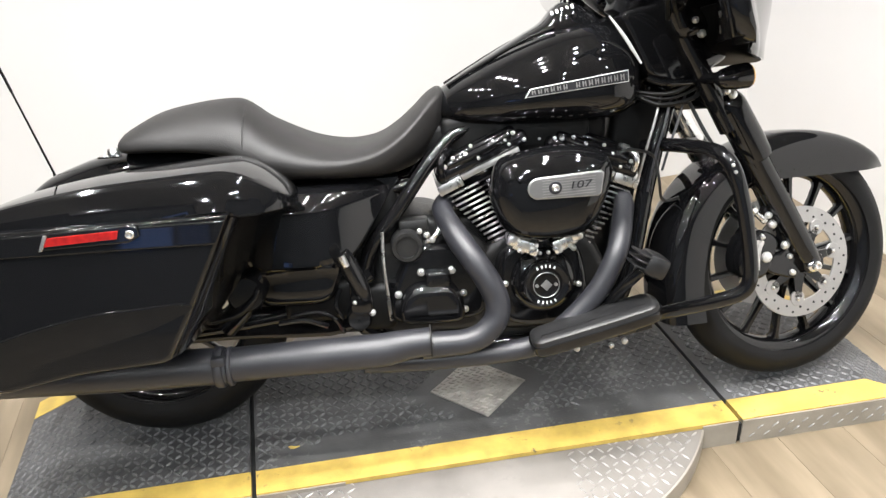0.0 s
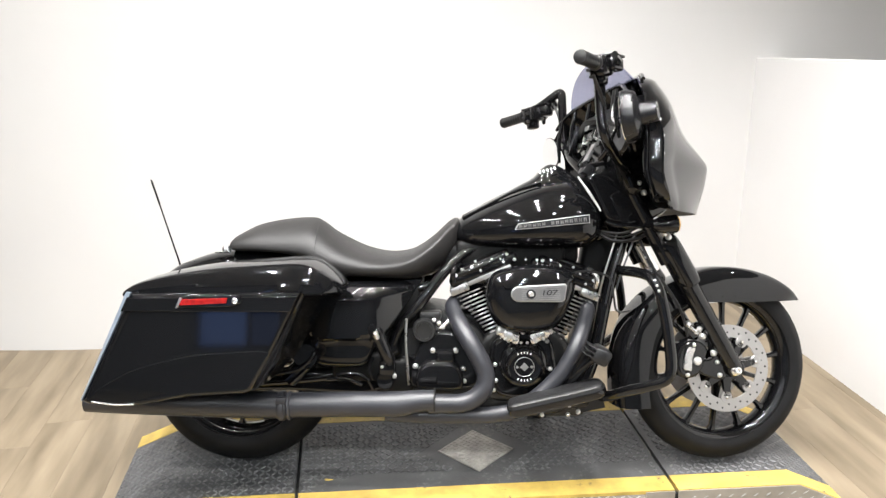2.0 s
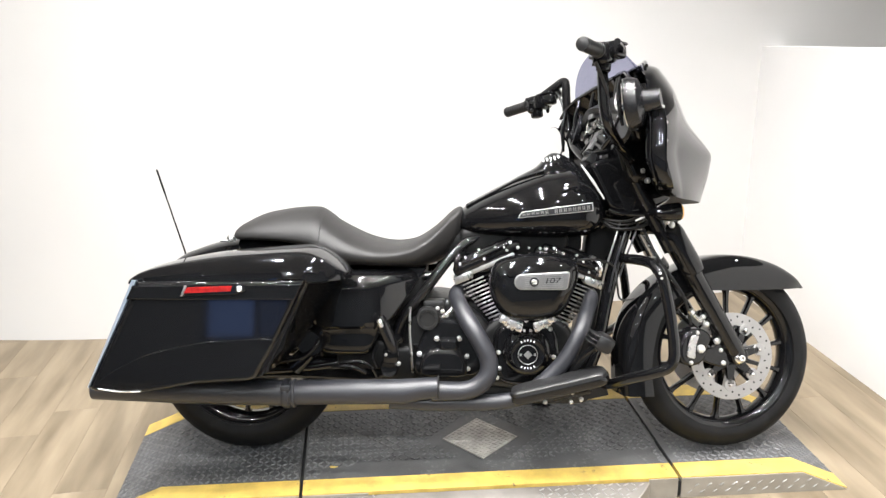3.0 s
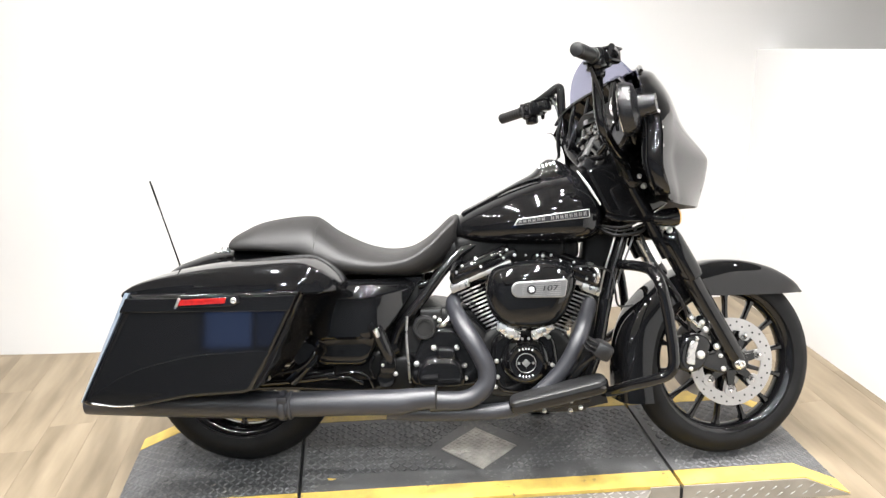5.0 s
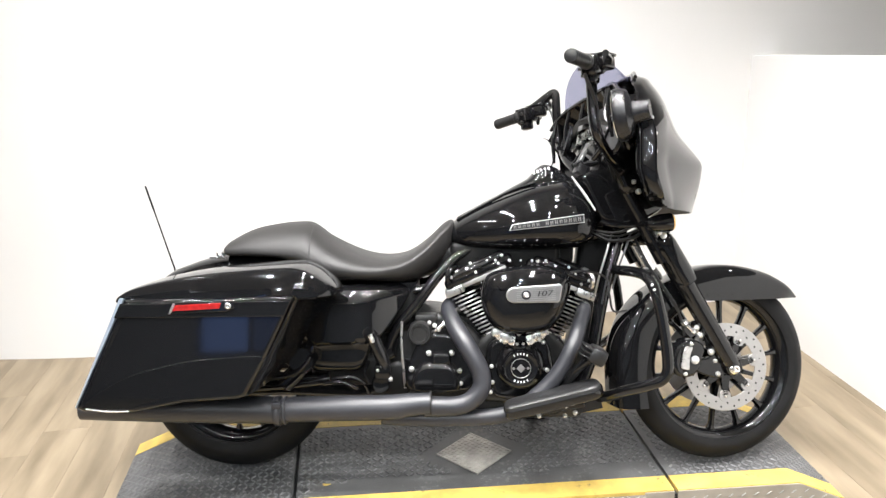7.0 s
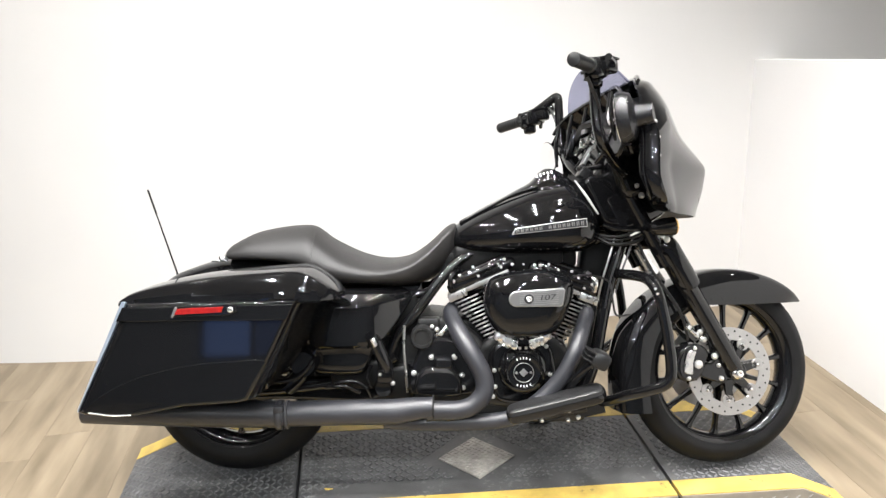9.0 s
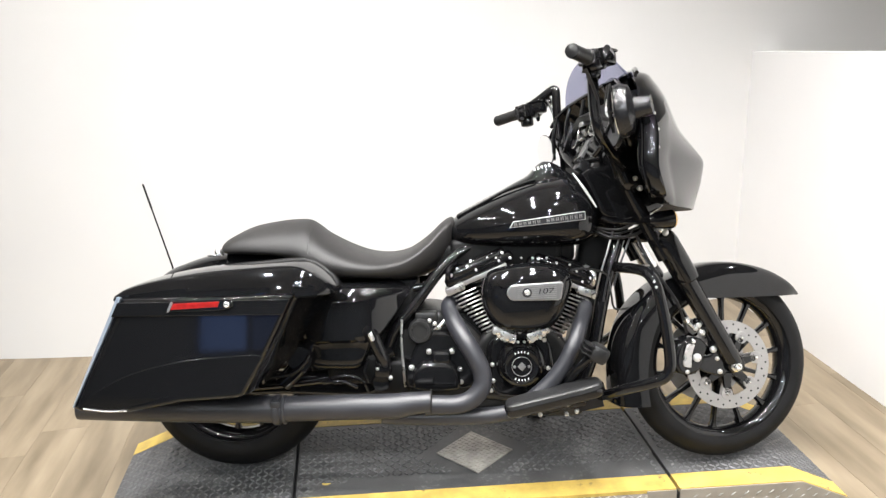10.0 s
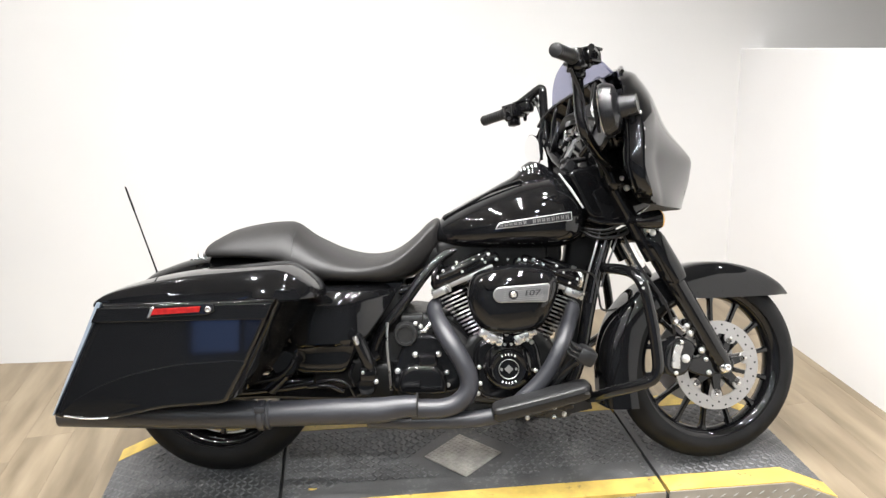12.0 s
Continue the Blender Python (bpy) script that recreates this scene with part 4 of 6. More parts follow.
def saddlebag(flip, label):
    def ready(bm):
        for v in bm.verts:
            if v.co.y < -0.44 and v.co.z < 0.692:
                v.co.y += 0.012 * (v.co.z - 0.42)
        if flip:
            moved(bm, Matrix.Translation((0, 0.02, -0.02)))
        return mirrored(bm) if flip else bm

    bm = bmesh.new()

    def shifted(o, front, grow):
        return [(x + (front if x > 0.1 else 0) * (1.0 if z > 0.42 else 0.7), z + grow * (1 if z < 0.5 else 0)) for x, z in o]
    rings = [[(x, -0.215, z) for x, z in shifted(BAG, 0.070, 0.03)], [(x, -0.30, z) for x, z in shifted(BAG, 0.060, 0.012)], [(x, -0.415, z) for x, z in shifted(BAG, 0.016, 0)], [(x, -0.438, z) for x, z in shifted(BAG, 0.006, 0)]]
    for k in range(1, 7):
        b = math.pi / 2 * k / 6
        rings.append([(x + (0.020 * (1 - math.cos(b)) if x < -0.17 else 0), -0.438 - 0.029 * math.sin(b), z) for x, z in inset(BAG, 0.010 * (1 - math.cos(b)))])
    rings.append([(x + (0.020 if x < -0.17 else 0), -0.467, z) for x, z in inset(BAG, 0.014)])
    loft(bm, rings)
    bag = fixed("saddlebag", ready(bm), PAINT, label, sharp=40)
    bm = bmesh.new()
    upper = [(-0.205, 0.638), (0.29, 0.630), (0.316, 0.684), (-0.181, 0.686)]
    slab(bm, inset(upper, 0.004), -0.46, -0.472, 0.0035)
    for v in bm.verts:
        v.co.y += 0.012 * (v.co.z - 0.655)
    fixed("side_ridge", ready(bm), PAINT, "", bag, 20)
    bm = bmesh.new()
    lid_rings = []
    for x, top, yo, yi in spline([(-0.207, 0.690, -0.426, -0.25), (-0.195, 0.699, -0.439, -0.235), (-0.155, 0.718, -0.447, -0.225), (-0.06, 0.739, -0.452, -0.22), (0.06, 0.755, -0.454, -0.217), (0.18, 0.762, -0.455, -0.215), (0.28, 0.766, -0.455, -0.215),
                                  (0.325, 0.762, -0.452, -0.217), (0.362, 0.746, -0.445, -0.222), (0.394, 0.724, -0.430, -0.23), (0.412, 0.711, -0.412, -0.245), (0.424, 0.700, -0.385, -0.27), (0.430, 0.692, -0.345, -0.30)], 4):
        t = top - 0.684
        lid_rings.append([(x, yo + 0.012, 0.676), (x, yo, 0.682), (x, yo, 0.684 + 0.1 * t), (x, yo + 0.002 + 0.04 * t, 0.684 + 0.45 * t), (x, yo + 0.006 + 0.12 * t, 0.684 + 0.84 * t), (x, yo + 0.009 + 0.16 * t, 0.684 + 0.94 * t), (x, yo + 0.015 + 0.18 * t, 0.684 + t),
                          (x, yo + 0.035 + 0.2 * t, 0.684 + 1.04 * t), (x, (yo + yi) / 2, 0.684 + 1.12 * t), (x, yi - 0.04, 0.684 + 1.08 * t), (x, yi - 0.015, 0.684 + 0.97 * t), (x, yi, 0.684 + 0.7 * t), (x, yi, 0.676)])
    loft(bm, lid_rings)
    lid = fixed("bag_lid", ready(bm), PAINT, "domed gloss black lid", bag, 16, -0.455)
    bm = bmesh.new()
    slab(bm, [(-0.04, 0.652), (0.128, 0.654), (0.150, 0.664), (0.148, 0.684), (0.128, 0.688), (-0.024, 0.684)], -0.468, -0.478, 0.003)
    fixed("latch", ready(bm), BLACK, "black latch panel", bag)
    bm = bmesh.new()
    slab(bm, [(-0.026, 0.660), (0.109, 0.664), (0.114, 0.680), (-0.016, 0.677)], -0.476, -0.4815, 0.001)
    fixed("reflector", ready(bm), REDLENS, "long red side reflector", bag)
    bm = bmesh.new()
    slab(bm, [(-0.036, 0.652), (-0.029, 0.652), (-0.015, 0.682), (-0.022, 0.682)], -0.476, -0.482, 0.001)
    fixed("latch_end", ready(bm), CHROME, "", bag)
    bm = bmesh.new()
    lathe(bm, [(0.0085, 0), (0.0085, 0.005), (0.006, 0.0065), (0.0, 0.005)], (0.133, -0.477, 0.671), n=20)
    fixed("lock", ready(bm), CHROME, "bright round lock", bag)
    bm = bmesh.new()
    tube(bm, [(-0.305, -0.468, 0.3755), (-0.24, -0.470, 0.3665), (-0.18, -0.4705, 0.3675)], 0.0025, 8)
    fixed("lower_trim", ready(bm), CHROME, "thin bright trim", bag)
    if not flip:
        # strip added for the bright reflection along the rear edge
        bm = bmesh.new()
        loft(bm, [[(-0.341 + 0.150 * k - 0.002, y, 0.343 + 0.312 * k) if i == 0 else (-0.341 + 0.150 * k + 0.009 + 0.009 * k, y - 0.006, 0.343 + 0.312 * k) for i, y in ((0, -0.440), (0, -0.449), (1, -0.4605), (1, -0.45))] for k in (0.0, 0.25, 0.5, 0.75, 1.0)])
        fixed("edge_sheen", bm, EDGESHEEN, "blue strip standing in for a reflection down the rear edge", bag, ref="none")
        bm = bmesh.new()
        low = smooth_outline([(-0.316, 0.346), (-0.257, 0.393), (-0.156, 0.440), (-0.007, 0.473), (0.106, 0.481), (0.212, 0.482), (0.196, 0.445), (0.157, 0.374), (0.132, 0.366), (-0.02, 0.358), (-0.17, 0.334), (-0.29, 0.337)], 3)
        slab(bm, low, -0.455, -0.4705, 0.003)
        for v in bm.verts:
            v.co.y += 0.0042 * max(0.0, min(1.0, (v.co.x + 0.12) / 0.33)) + 0.02 * (0.48 - v.co.z)
        fixed("lower_swell", bm, PAINT, "", bag, 40, ref="none")
    return bag


saddlebag(False, "gloss black stretched hard saddlebag, lid shut")
saddlebag(True, "gloss black stretched hard saddlebag on the far side")

# exhaust
bm = bmesh.new()
tube(bm, [(0.215, -0.288, 0.290), (0.16, -0.290, 0.297), (0.0, -0.300, 0.304), (-0.25, -0.312, 0.319), (-0.395, -0.318, 0.327)], [0.038, 0.0415, 0.0415, 0.041, 0.039], 28, 4)
muffler = fixed("muffler", bm, SATIN, "satin black muffler under the bag")
bm = bmesh.new()
lathe(bm, [(0.043, 0), (0.046, 0.004), (0.046, 0.016), (0.043, 0.02)], (0.190, -0.288, 0.290), (1, 0, 0), 28)
lathe(bm, [(0.041, 0), (0.044, 0.003), (0.044, 0.008), (0.041, 0.011)], (0.218, -0.288, 0.290), (1, 0, 0), 28)
block(bm, (0.03, 0.02, 0.02), pose(0.205, -0.325, 0.318), 0.004)
fixed("muffler_clamp", bm, SATIN, "", muffler)
bm = bmesh.new()
tube(bm, [(0.21, -0.288, 0.290), (0.25, -0.286, 0.291), (0.40, -0.284, 0.291), (0.55, -0.282, 0.290), (0.59, -0.281, 0.294), (0.63, -0.280, 0.298), (0.672, -0.279, 0.300)], [0.037, 0.0385, 0.0385, 0.0385, 0.0365, 0.0335, 0.032], 28, 3)
shield = fixed("heat_shield", bm, SATIN, "long satin black heat shield")
bm = bmesh.new()
tube(bm, [(0.655, -0.272, 0.270), (0.70, -0.272, 0.270), (0.752, -0.270, 0.270), (0.796, -0.268, 0.284), (0.828, -0.265, 0.318), (0.832, -0.260, 0.360), (0.815, -0.255, 0.405), (0.786, -0.240, 0.455), (0.761, -0.205, 0.491), (0.743, -0.165, 0.521), (0.732, -0.125, 0.540), (0.735, -0.085, 0.555), (0.77, -0.04, 0.57)], [0.031, 0.030, 0.029] + [0.0285] * 6 + [0.026, 0.025, 0.023, 0.022], 24, 5)
fixed("rear_header", bm, SATIN, "satin black exhaust pipe", ref="none")
bm = bmesh.new()
tube(bm, [(1.14, -0.04, 0.555), (1.168, -0.085, 0.540), (1.165, -0.13, 0.526), (1.149, -0.17, 0.503), (1.134, -0.21, 0.478), (1.112, -0.242, 0.435), (1.079, -0.25, 0.376), (1.040, -0.25, 0.327), (0.985, -0.25, 0.278), (0.93, -0.248, 0.240), (0.85, -0.245, 0.226), (0.75, -0.25, 0.226), (0.62, -0.255, 0.230), (0.52, -0.262, 0.240)], [0.021, 0.022, 0.024] + [0.0245] * 8 + [0.025, 0.025, 0.026], 24, 5)
fixed("front_header", bm, SATIN, "satin black exhaust pipe", ref="none")
bm = bmesh.new()
lathe(bm, [(0.037, 0), (0.0375, 0.001), (0.0375, 0.003), (0.036, 0.004)], (0.672, -0.279, 0.300), (1, 0, 0), 24)
fixed("shield_joint", bm, SEAM, "", shield)

# engine
CR = Vector((0.957, 0, 0.372))
bm = bmesh.new()
slab(bm, smooth_outline([(0.80, 0.25), (0.95, 0.225), (1.09, 0.25), (1.13, 0.33), (1.10, 0.43), (1.02, 0.49), (0.90, 0.49), (0.82, 0.43), (0.77, 0.33)], 3), 0.12, -0.12, 0.02)
slab(bm, smooth_outline([(0.57, 0.25), (0.70, 0.235), (0.84, 0.25), (0.86, 0.40), (0.78, 0.50), (0.66, 0.54), (0.58, 0.50), (0.55, 0.38)], 3), 0.12, -0.115, 0.02)
block(bm, (0.62, 0.20, 0.10), pose(0.86, 0, 0.215), 0.03)
crankcase = fixed("crankcase", bm, WRINKLE, "wrinkle-black engine and gearbox case")
bm = bmesh.new()
slab(bm, smooth_outline([(0.86, 0.30), (0.90, 0.265), (1.00, 0.262), (1.06, 0.30), (1.06, 0.40), (1.035, 0.46), (0.97, 0.485), (0.90, 0.47), (0.85, 0.42)], 4), -0.11, -0.165, 0.014)
lathe(bm, [(0.080, 0), (0.077, 0.016), (0.066, 0.026), (0.058, 0.030), (0.056, 0.045), (0.053, 0.049), (0.050, 0.047), (0.038, 0.047), (0.036, 0.044), (0.0, 0.044)], (CR.x, -0.158, CR.z + 0.005), n=48)
cover = fixed("cam_cover", bm, BLACK, "gloss black cam cover")
bm = bmesh.new()
ring(bm, 0.0295, 0.0315, 0, 0.004, (CR.x, -0.204, CR.z + 0.004), n=48, bevel=0.001)
lathe(bm, [(0.0135, 0), (0.0135, 0.004), (0.0, 0.005)], (CR.x, -0.205, CR.z + 0.004), n=4)
for a in (0, 180):
    lathe(bm, [(0.0042, 0), (0.0042, 0.004), (0, 0.004)], (CR.x + 0.0225 * math.cos(radians(a)), -0.205, CR.z + 0.004), n=12)
fixed("medallion", bm, ROTOR, "round bright medallion", cover)
for k, a in enumerate((64, 78, 90, 102, 116, 244, 258, 270, 282, 296)):
    bm = bmesh.new()
    d = Vector((math.cos(radians(a)), 0, math.sin(radians(a))))
    block(bm, (0.0036, 0.002, 0.0062), Matrix.Translation((CR.x + 0.046 * d.x, -0.2065, CR.z + 0.005 + 0.046 * d.z)) @ Matrix.Rotation(radians(90 - a), 4, "Y"), 0)
    fixed("cover_mark", bm, WHITEPAINT, "", cover)
bolts("cover_bolt", [(x, -0.166, z, 0.0085, 0.007) for x, z in ((0.866, 0.372), (0.868, 0.318), (1.043, 0.355), (1.032, 0.448), (0.91, 0.452), (0.955, 0.478), (0.86, 0.285))], fixed, cover)

ENG = Vector((0.956, 0, 0.366))
for sgn, nm in ((-1, "rear"), (1, "front")):
    ax = Vector((sgn * math.sin(radians(22.5)), 0, math.cos(radians(22.5))))
    foot = ENG + Vector((0.018, 0, -0.022)) if sgn > 0 else ENG
    turn = Matrix.Translation(foot) @ Matrix.Rotation(radians(22.5 * sgn), 4, "Y")
    bm = bmesh.new()
    lathe(bm, [(0.056, 0.06), (0.060, 0.10), (0.080, 0.14), (0.098, 0.29)], foot, ax, 32)
    cyl = fixed("cylinder", bm, BLACK, nm + " cylinder with bright-edged fins", ref="none")
    for k in range(14):
        h = 0.098 + 0.0133 * k
        q = 0.083 + 0.245 * (h - 0.098)
        bm = bmesh.new()
        ringpts = []
        for hh, g in ((h, 0.0), (h + 0.0018, 0.001), (h + 0.0040, 0.0)):
            ringpts.append([turn @ Vector(((q + g) * math.copysign(abs(math.cos(a)) ** 0.62, math.cos(a)), (0.113 + g) * math.copysign(abs(math.sin(a)) ** 0.62, math.sin(a)), hh)) for a in [2 * math.pi * i / 40 for i in range(40)]])
        loft(bm, ringpts)
        fixed("fin", bm, BLACK, "", cyl, ref="none")
        bm = bmesh.new()
        w = 0.050 + 0.0024 * k if sgn < 0 else q * 1.3
        block(bm, (w, 0.006, 0.0046), turn @ pose(sgn * (q * 0.91 - 0.015 * (1 - k / 13) - w / 2), -0.1135, h + 0.0018), 0.001, 1)
        fixed("fin_edge", bm, ALU, "bright milled fin edge", cyl, ref="none")
    bm = bmesh.new()
    block(bm, (0.236, 0.232, 0.034), turn @ pose(0, 0, 0.322), 0.012, 3)
    head = fixed("cylinder_head", bm, BLACK, "black cylinder head", ref="none")
    bm = bmesh.new()
    block(bm, (0.062, 0.236, 0.024), turn @ pose(sgn * 0.096, 0, 0.295), 0.002)
    fixed("head_edge", bm, ALU, "bright machined corner", head, ref="none")
    bm = bmesh.new()
    block(bm, (0.150, 0.234, 0.013), turn @ pose(-sgn * 0.012, 0, 0.300), 0.002)
    block(bm, (0.02, 0.236, 0.009), turn @ pose(sgn * 0.02, 0, 0.303), 0.002)
    fixed("rocker_base", bm, ROTOR, "bright rocker base", head, ref="none")
    bm = bmesh.new()
    block(bm, (0.196, 0.210, 0.026), turn @ pose(0, 0, 0.344), 0.010, 3)
    block(bm, (0.15, 0.170, 0.028), turn @ pose(0, 0, 0.360), 0.013, 3)
    tube(bm, [turn @ Vector((-0.08, -0.108, 0.340)), turn @ Vector((0.0, -0.113, 0.338)), turn @ Vector((0.08, -0.108, 0.340))], 0.012, 12)
    fixed("rocker_cover", bm, BLACK, "gloss black rocker cover", head, ref="none")
    for x, h, r in ((-0.088, 0.342, 0.0065), (-0.03, 0.347, 0.006), (0.04, 0.345, 0.006), (0.09, 0.342, 0.0065), (0.07, 0.322, 0.005)):
        p = turn @ Vector((x, -0.116, h))
        bolts("head_bolt", [(*p, r, 0.006)], lambda *q: fixed(*q, ref="none"), head)
    bm = bmesh.new()
    tube(bm, [turn @ Vector((sgn * 0.06, -0.09, 0.368)), turn @ Vector((sgn * 0.085, -0.122, 0.364)), turn @ Vector((sgn * 0.098, -0.128, 0.345)), turn @ Vector((sgn * 0.102, -0.118, 0.325))], 0.009, 10)
    fixed("breather_elbow", bm, CHROME if sgn > 0 else BLACK, "", head, ref="none")
    # tappet block at the cylinder's foot
    bm = bmesh.new()
    block(bm, (0.060, 0.045, 0.030), Matrix.Translation((CR.x + sgn * 0.046, -0.185, 0.478)) @ Matrix.Rotation(radians(-22 * sgn), 4, "Y"), 0.006)
    block(bm, (0.028, 0.05, 0.026), Matrix.Translation((CR.x + sgn * 0.074, -0.185, 0.494)) @ Matrix.Rotation(radians(-22 * sgn), 4, "Y"), 0.006)
    block(bm, (0.020, 0.05, 0.022), Matrix.Translation((CR.x + sgn * 0.028, -0.190, 0.466)) @ Matrix.Rotation(radians(-22 * sgn), 4, "Y"), 0.005)
    rod(bm, (CR.x + sgn * 0.040, -0.175, 0.49), (CR.x + sgn * 0.085, -0.135, 0.63), 0.009)
    rod(bm, (CR.x + sgn * 0.070, -0.175, 0.50), (CR.x + sgn * 0.112, -0.135, 0.63), 0.009)
    fixed("tappet_block", bm, CHROME, "bright tappet block and pushrod tubes", crankcase)
    bolts("tappet_bolt", [(CR.x + sgn * 0.030, -0.214, 0.474, 0.006, 0.007), (CR.x + sgn * 0.060, -0.208, 0.468, 0.006, 0.007), (CR.x + sgn * 0.010, -0.19, 0.452, 0.006, 0.006)], fixed, crankcase)

bolts("tank_bolt", [(x, -0.122, zz, r, 0.006) for x, zz, r in ((0.888, 0.701, 0.004), (0.933, 0.699, 0.006), (0.969, 0.698, 0.004), (1.005, 0.696, 0.005), (1.05, 0.695, 0.005), (0.764, 0.668, 0.006), (0.807, 0.694, 0.005), (0.824, 0.664, 0.005), (1.122, 0.671, 0.005))], lambda *q: fixed(*q, ref="none"), crankcase)

# air cleaner
AIR = smooth_outline([(0.838, 0.635), (0.860, 0.682), (0.912, 0.700), (0.970, 0.708), (1.04, 0.706), (1.098, 0.688), (1.116, 0.645), (1.100, 0.585), (1.070, 0.528), (1.03, 0.502), (0.95, 0.495), (0.884, 0.510), (0.850, 0.550), (0.836, 0.60)], 4)
bm = bmesh.new()
loft(bm, [[(x, y, z) for x, z in inset(AIR, d)] for y, d in ((-0.10, 0.012), (-0.185, 0.0), (-0.212, 0.001), (-0.230, 0.007), (-0.244, 0.018), (-0.252, 0.033), (-0.257, 0.055))])
air = fixed("air_cleaner", bm, PAINT, "gloss black air cleaner cover", sharp=60)
bm = bmesh.new()
plate = [(0.9365 + 0.0245 * math.cos(radians(a)), 0.6265 + 0.0245 * math.sin(radians(a))) for a in range(95, 266, 17)] + [(1.068, 0.600), (1.076, 0.606), (1.083, 0.650), (1.077, 0.657)]
slab(bm, plate, -0.250, -0.262, 0.003)
fixed("trim_plate", bm, ROTOR, "brushed silver trim plate", air)
bm = bmesh.new()
slab(bm, inset(plate, 0.0035), -0.258, -0.2625, 0.0005)
fixed("trim_field", bm, PLATEGREY, "grey brushed field", air)
bm = bmesh.new()
for k in range(7):
    z = 0.609 + 0.006 * k
    block(bm, (0.118, 0.001, 0.0016), pose(1.003, -0.2626, z, 0, -1.5), 0)
fixed("trim_line", bm, ROTOR, "", air)
bm = text_mesh("107", 0.027, 0.0008)
moved(bm, pose(1.028, -0.2640, 0.630, 90, -2) @ Matrix.Diagonal((1.25, 0.85, 1, 1)) @ Matrix(((1, 0.18, 0, 0), (0, 1, 0, 0), (0, 0, 1, 0), (0, 0, 0, 1))))
fixed("number", bm, DARKMARK, "the number 107 in dark figures", air)
bm = bmesh.new()
ring(bm, 0.008, 0.0145, 0, 0.004, (0.973, -0.261, 0.627), n=32, bevel=0.001)
fixed("bolt_ring", bm, DARKMARK, "", air)
bm = bmesh.new()
lathe(bm, [(0.009, 0), (0.009, 0.006), (0.006, 0.009), (0, 0.007)], (0.973, -0.260, 0.627), n=20)
fixed("cover_screw", bm, CHROME, "bright screw", air)

# gearbox side cover
bm = bmesh.new()
slab(bm, smooth_outline([(0.60, 0.30), (0.70, 0.292), (0.805, 0.30), (0.815, 0.36), (0.79, 0.43), (0.755, 0.475), (0.655, 0.478), (0.62, 0.43), (0.592, 0.36)], 3), -0.10, -0.168, 0.012)
gear = fixed("gearbox_cover", bm, BLACK, "black gearbox end cover")
bm = bmesh.new()
slab(bm, smooth_outline([(0.610, 0.316), (0.619, 0.366), (0.648, 0.392), (0.690, 0.394), (0.733, 0.390), (0.757, 0.361), (0.763, 0.311), (0.742, 0.297), (0.688, 0.297), (0.632, 0.300)], 3), -0.15, -0.200, 0.020, 5)
slab(bm, [(0.672, 0.38), (0.679, 0.426), (0.734, 0.424), (0.737, 0.38)], -0.15, -0.192, 0.012, 4)
fixed("cover_boss", bm, BLACK, "", gear)
bolts("gearbox_bolt", [(x, -0.170, z, r, 0.008) for x, z, r in ((0.667, 0.422, 0.011), (0.740, 0.421, 0.011), (0.609, 0.370, 0.011), (0.617, 0.321, 0.009), (0.764, 0.361, 0.009), (0.766, 0.318, 0.009), (0.688, 0.513, 0.009), (0.804, 0.382, 0.009))], fixed, gear)
bm = bmesh.new()
lathe(bm, [(0.036, 0), (0.038, 0.01), (0.038, 0.055), (0.034, 0.062), (0.026, 0.062), (0.025, 0.058), (0.0, 0.058)], (0.640, -0.115, 0.488), n=40)
block(bm, (0.07, 0.05, 0.03), pose(0.66, -0.12, 0.53), 0.008)
starter = fixed("starter_motor", bm, WRINKLE, "black round starter end")
bolts("starter_bolt", [(0.672, -0.16, 0.520, 0.008, 0.007), (0.70, -0.16, 0.497, 0.009, 0.008)], fixed, starter)
bm = bmesh.new()
tube(bm, [(0.672, -0.14, 0.478), (0.69, -0.15, 0.49), (0.715, -0.15, 0.51), (0.722, -0.13, 0.53)], 0.007, 8)
fixed("starter_strap", bm, CHROME, "", starter)

# regulator and oil cooler between the down tubes
bm = bmesh.new()
block(bm, (0.055, 0.17, 0.30), pose(1.162, 0, 0.43, 0, 9), 0.012)
fixed("oil_cooler", bm, PLASTIC, "black oil cooler and regulator", crankcase, ref="none")
# cables toned as bare metal to stand in for highlights on black
for mat, pts in zip((ROTOR, SATIN, SATIN), ([(1.262, -0.11, 0.775), (1.240, -0.125, 0.71), (1.218, -0.125, 0.64), (1.205, -0.115, 0.58)], [(1.284, -0.115, 0.765), (1.262, -0.130, 0.70), (1.243, -0.130, 0.64), (1.226, -0.12, 0.55)], [(1.325, -0.10, 0.775), (1.300, -0.125, 0.72), (1.275, -0.135, 0.66), (1.258, -0.13, 0.60)])):
    bm = bmesh.new()
    tube(bm, pts, 0.0032, 8)
    fixed("engine_cable", bm, mat, "thin cable, toned bright for its highlight", crankcase, ref="none")

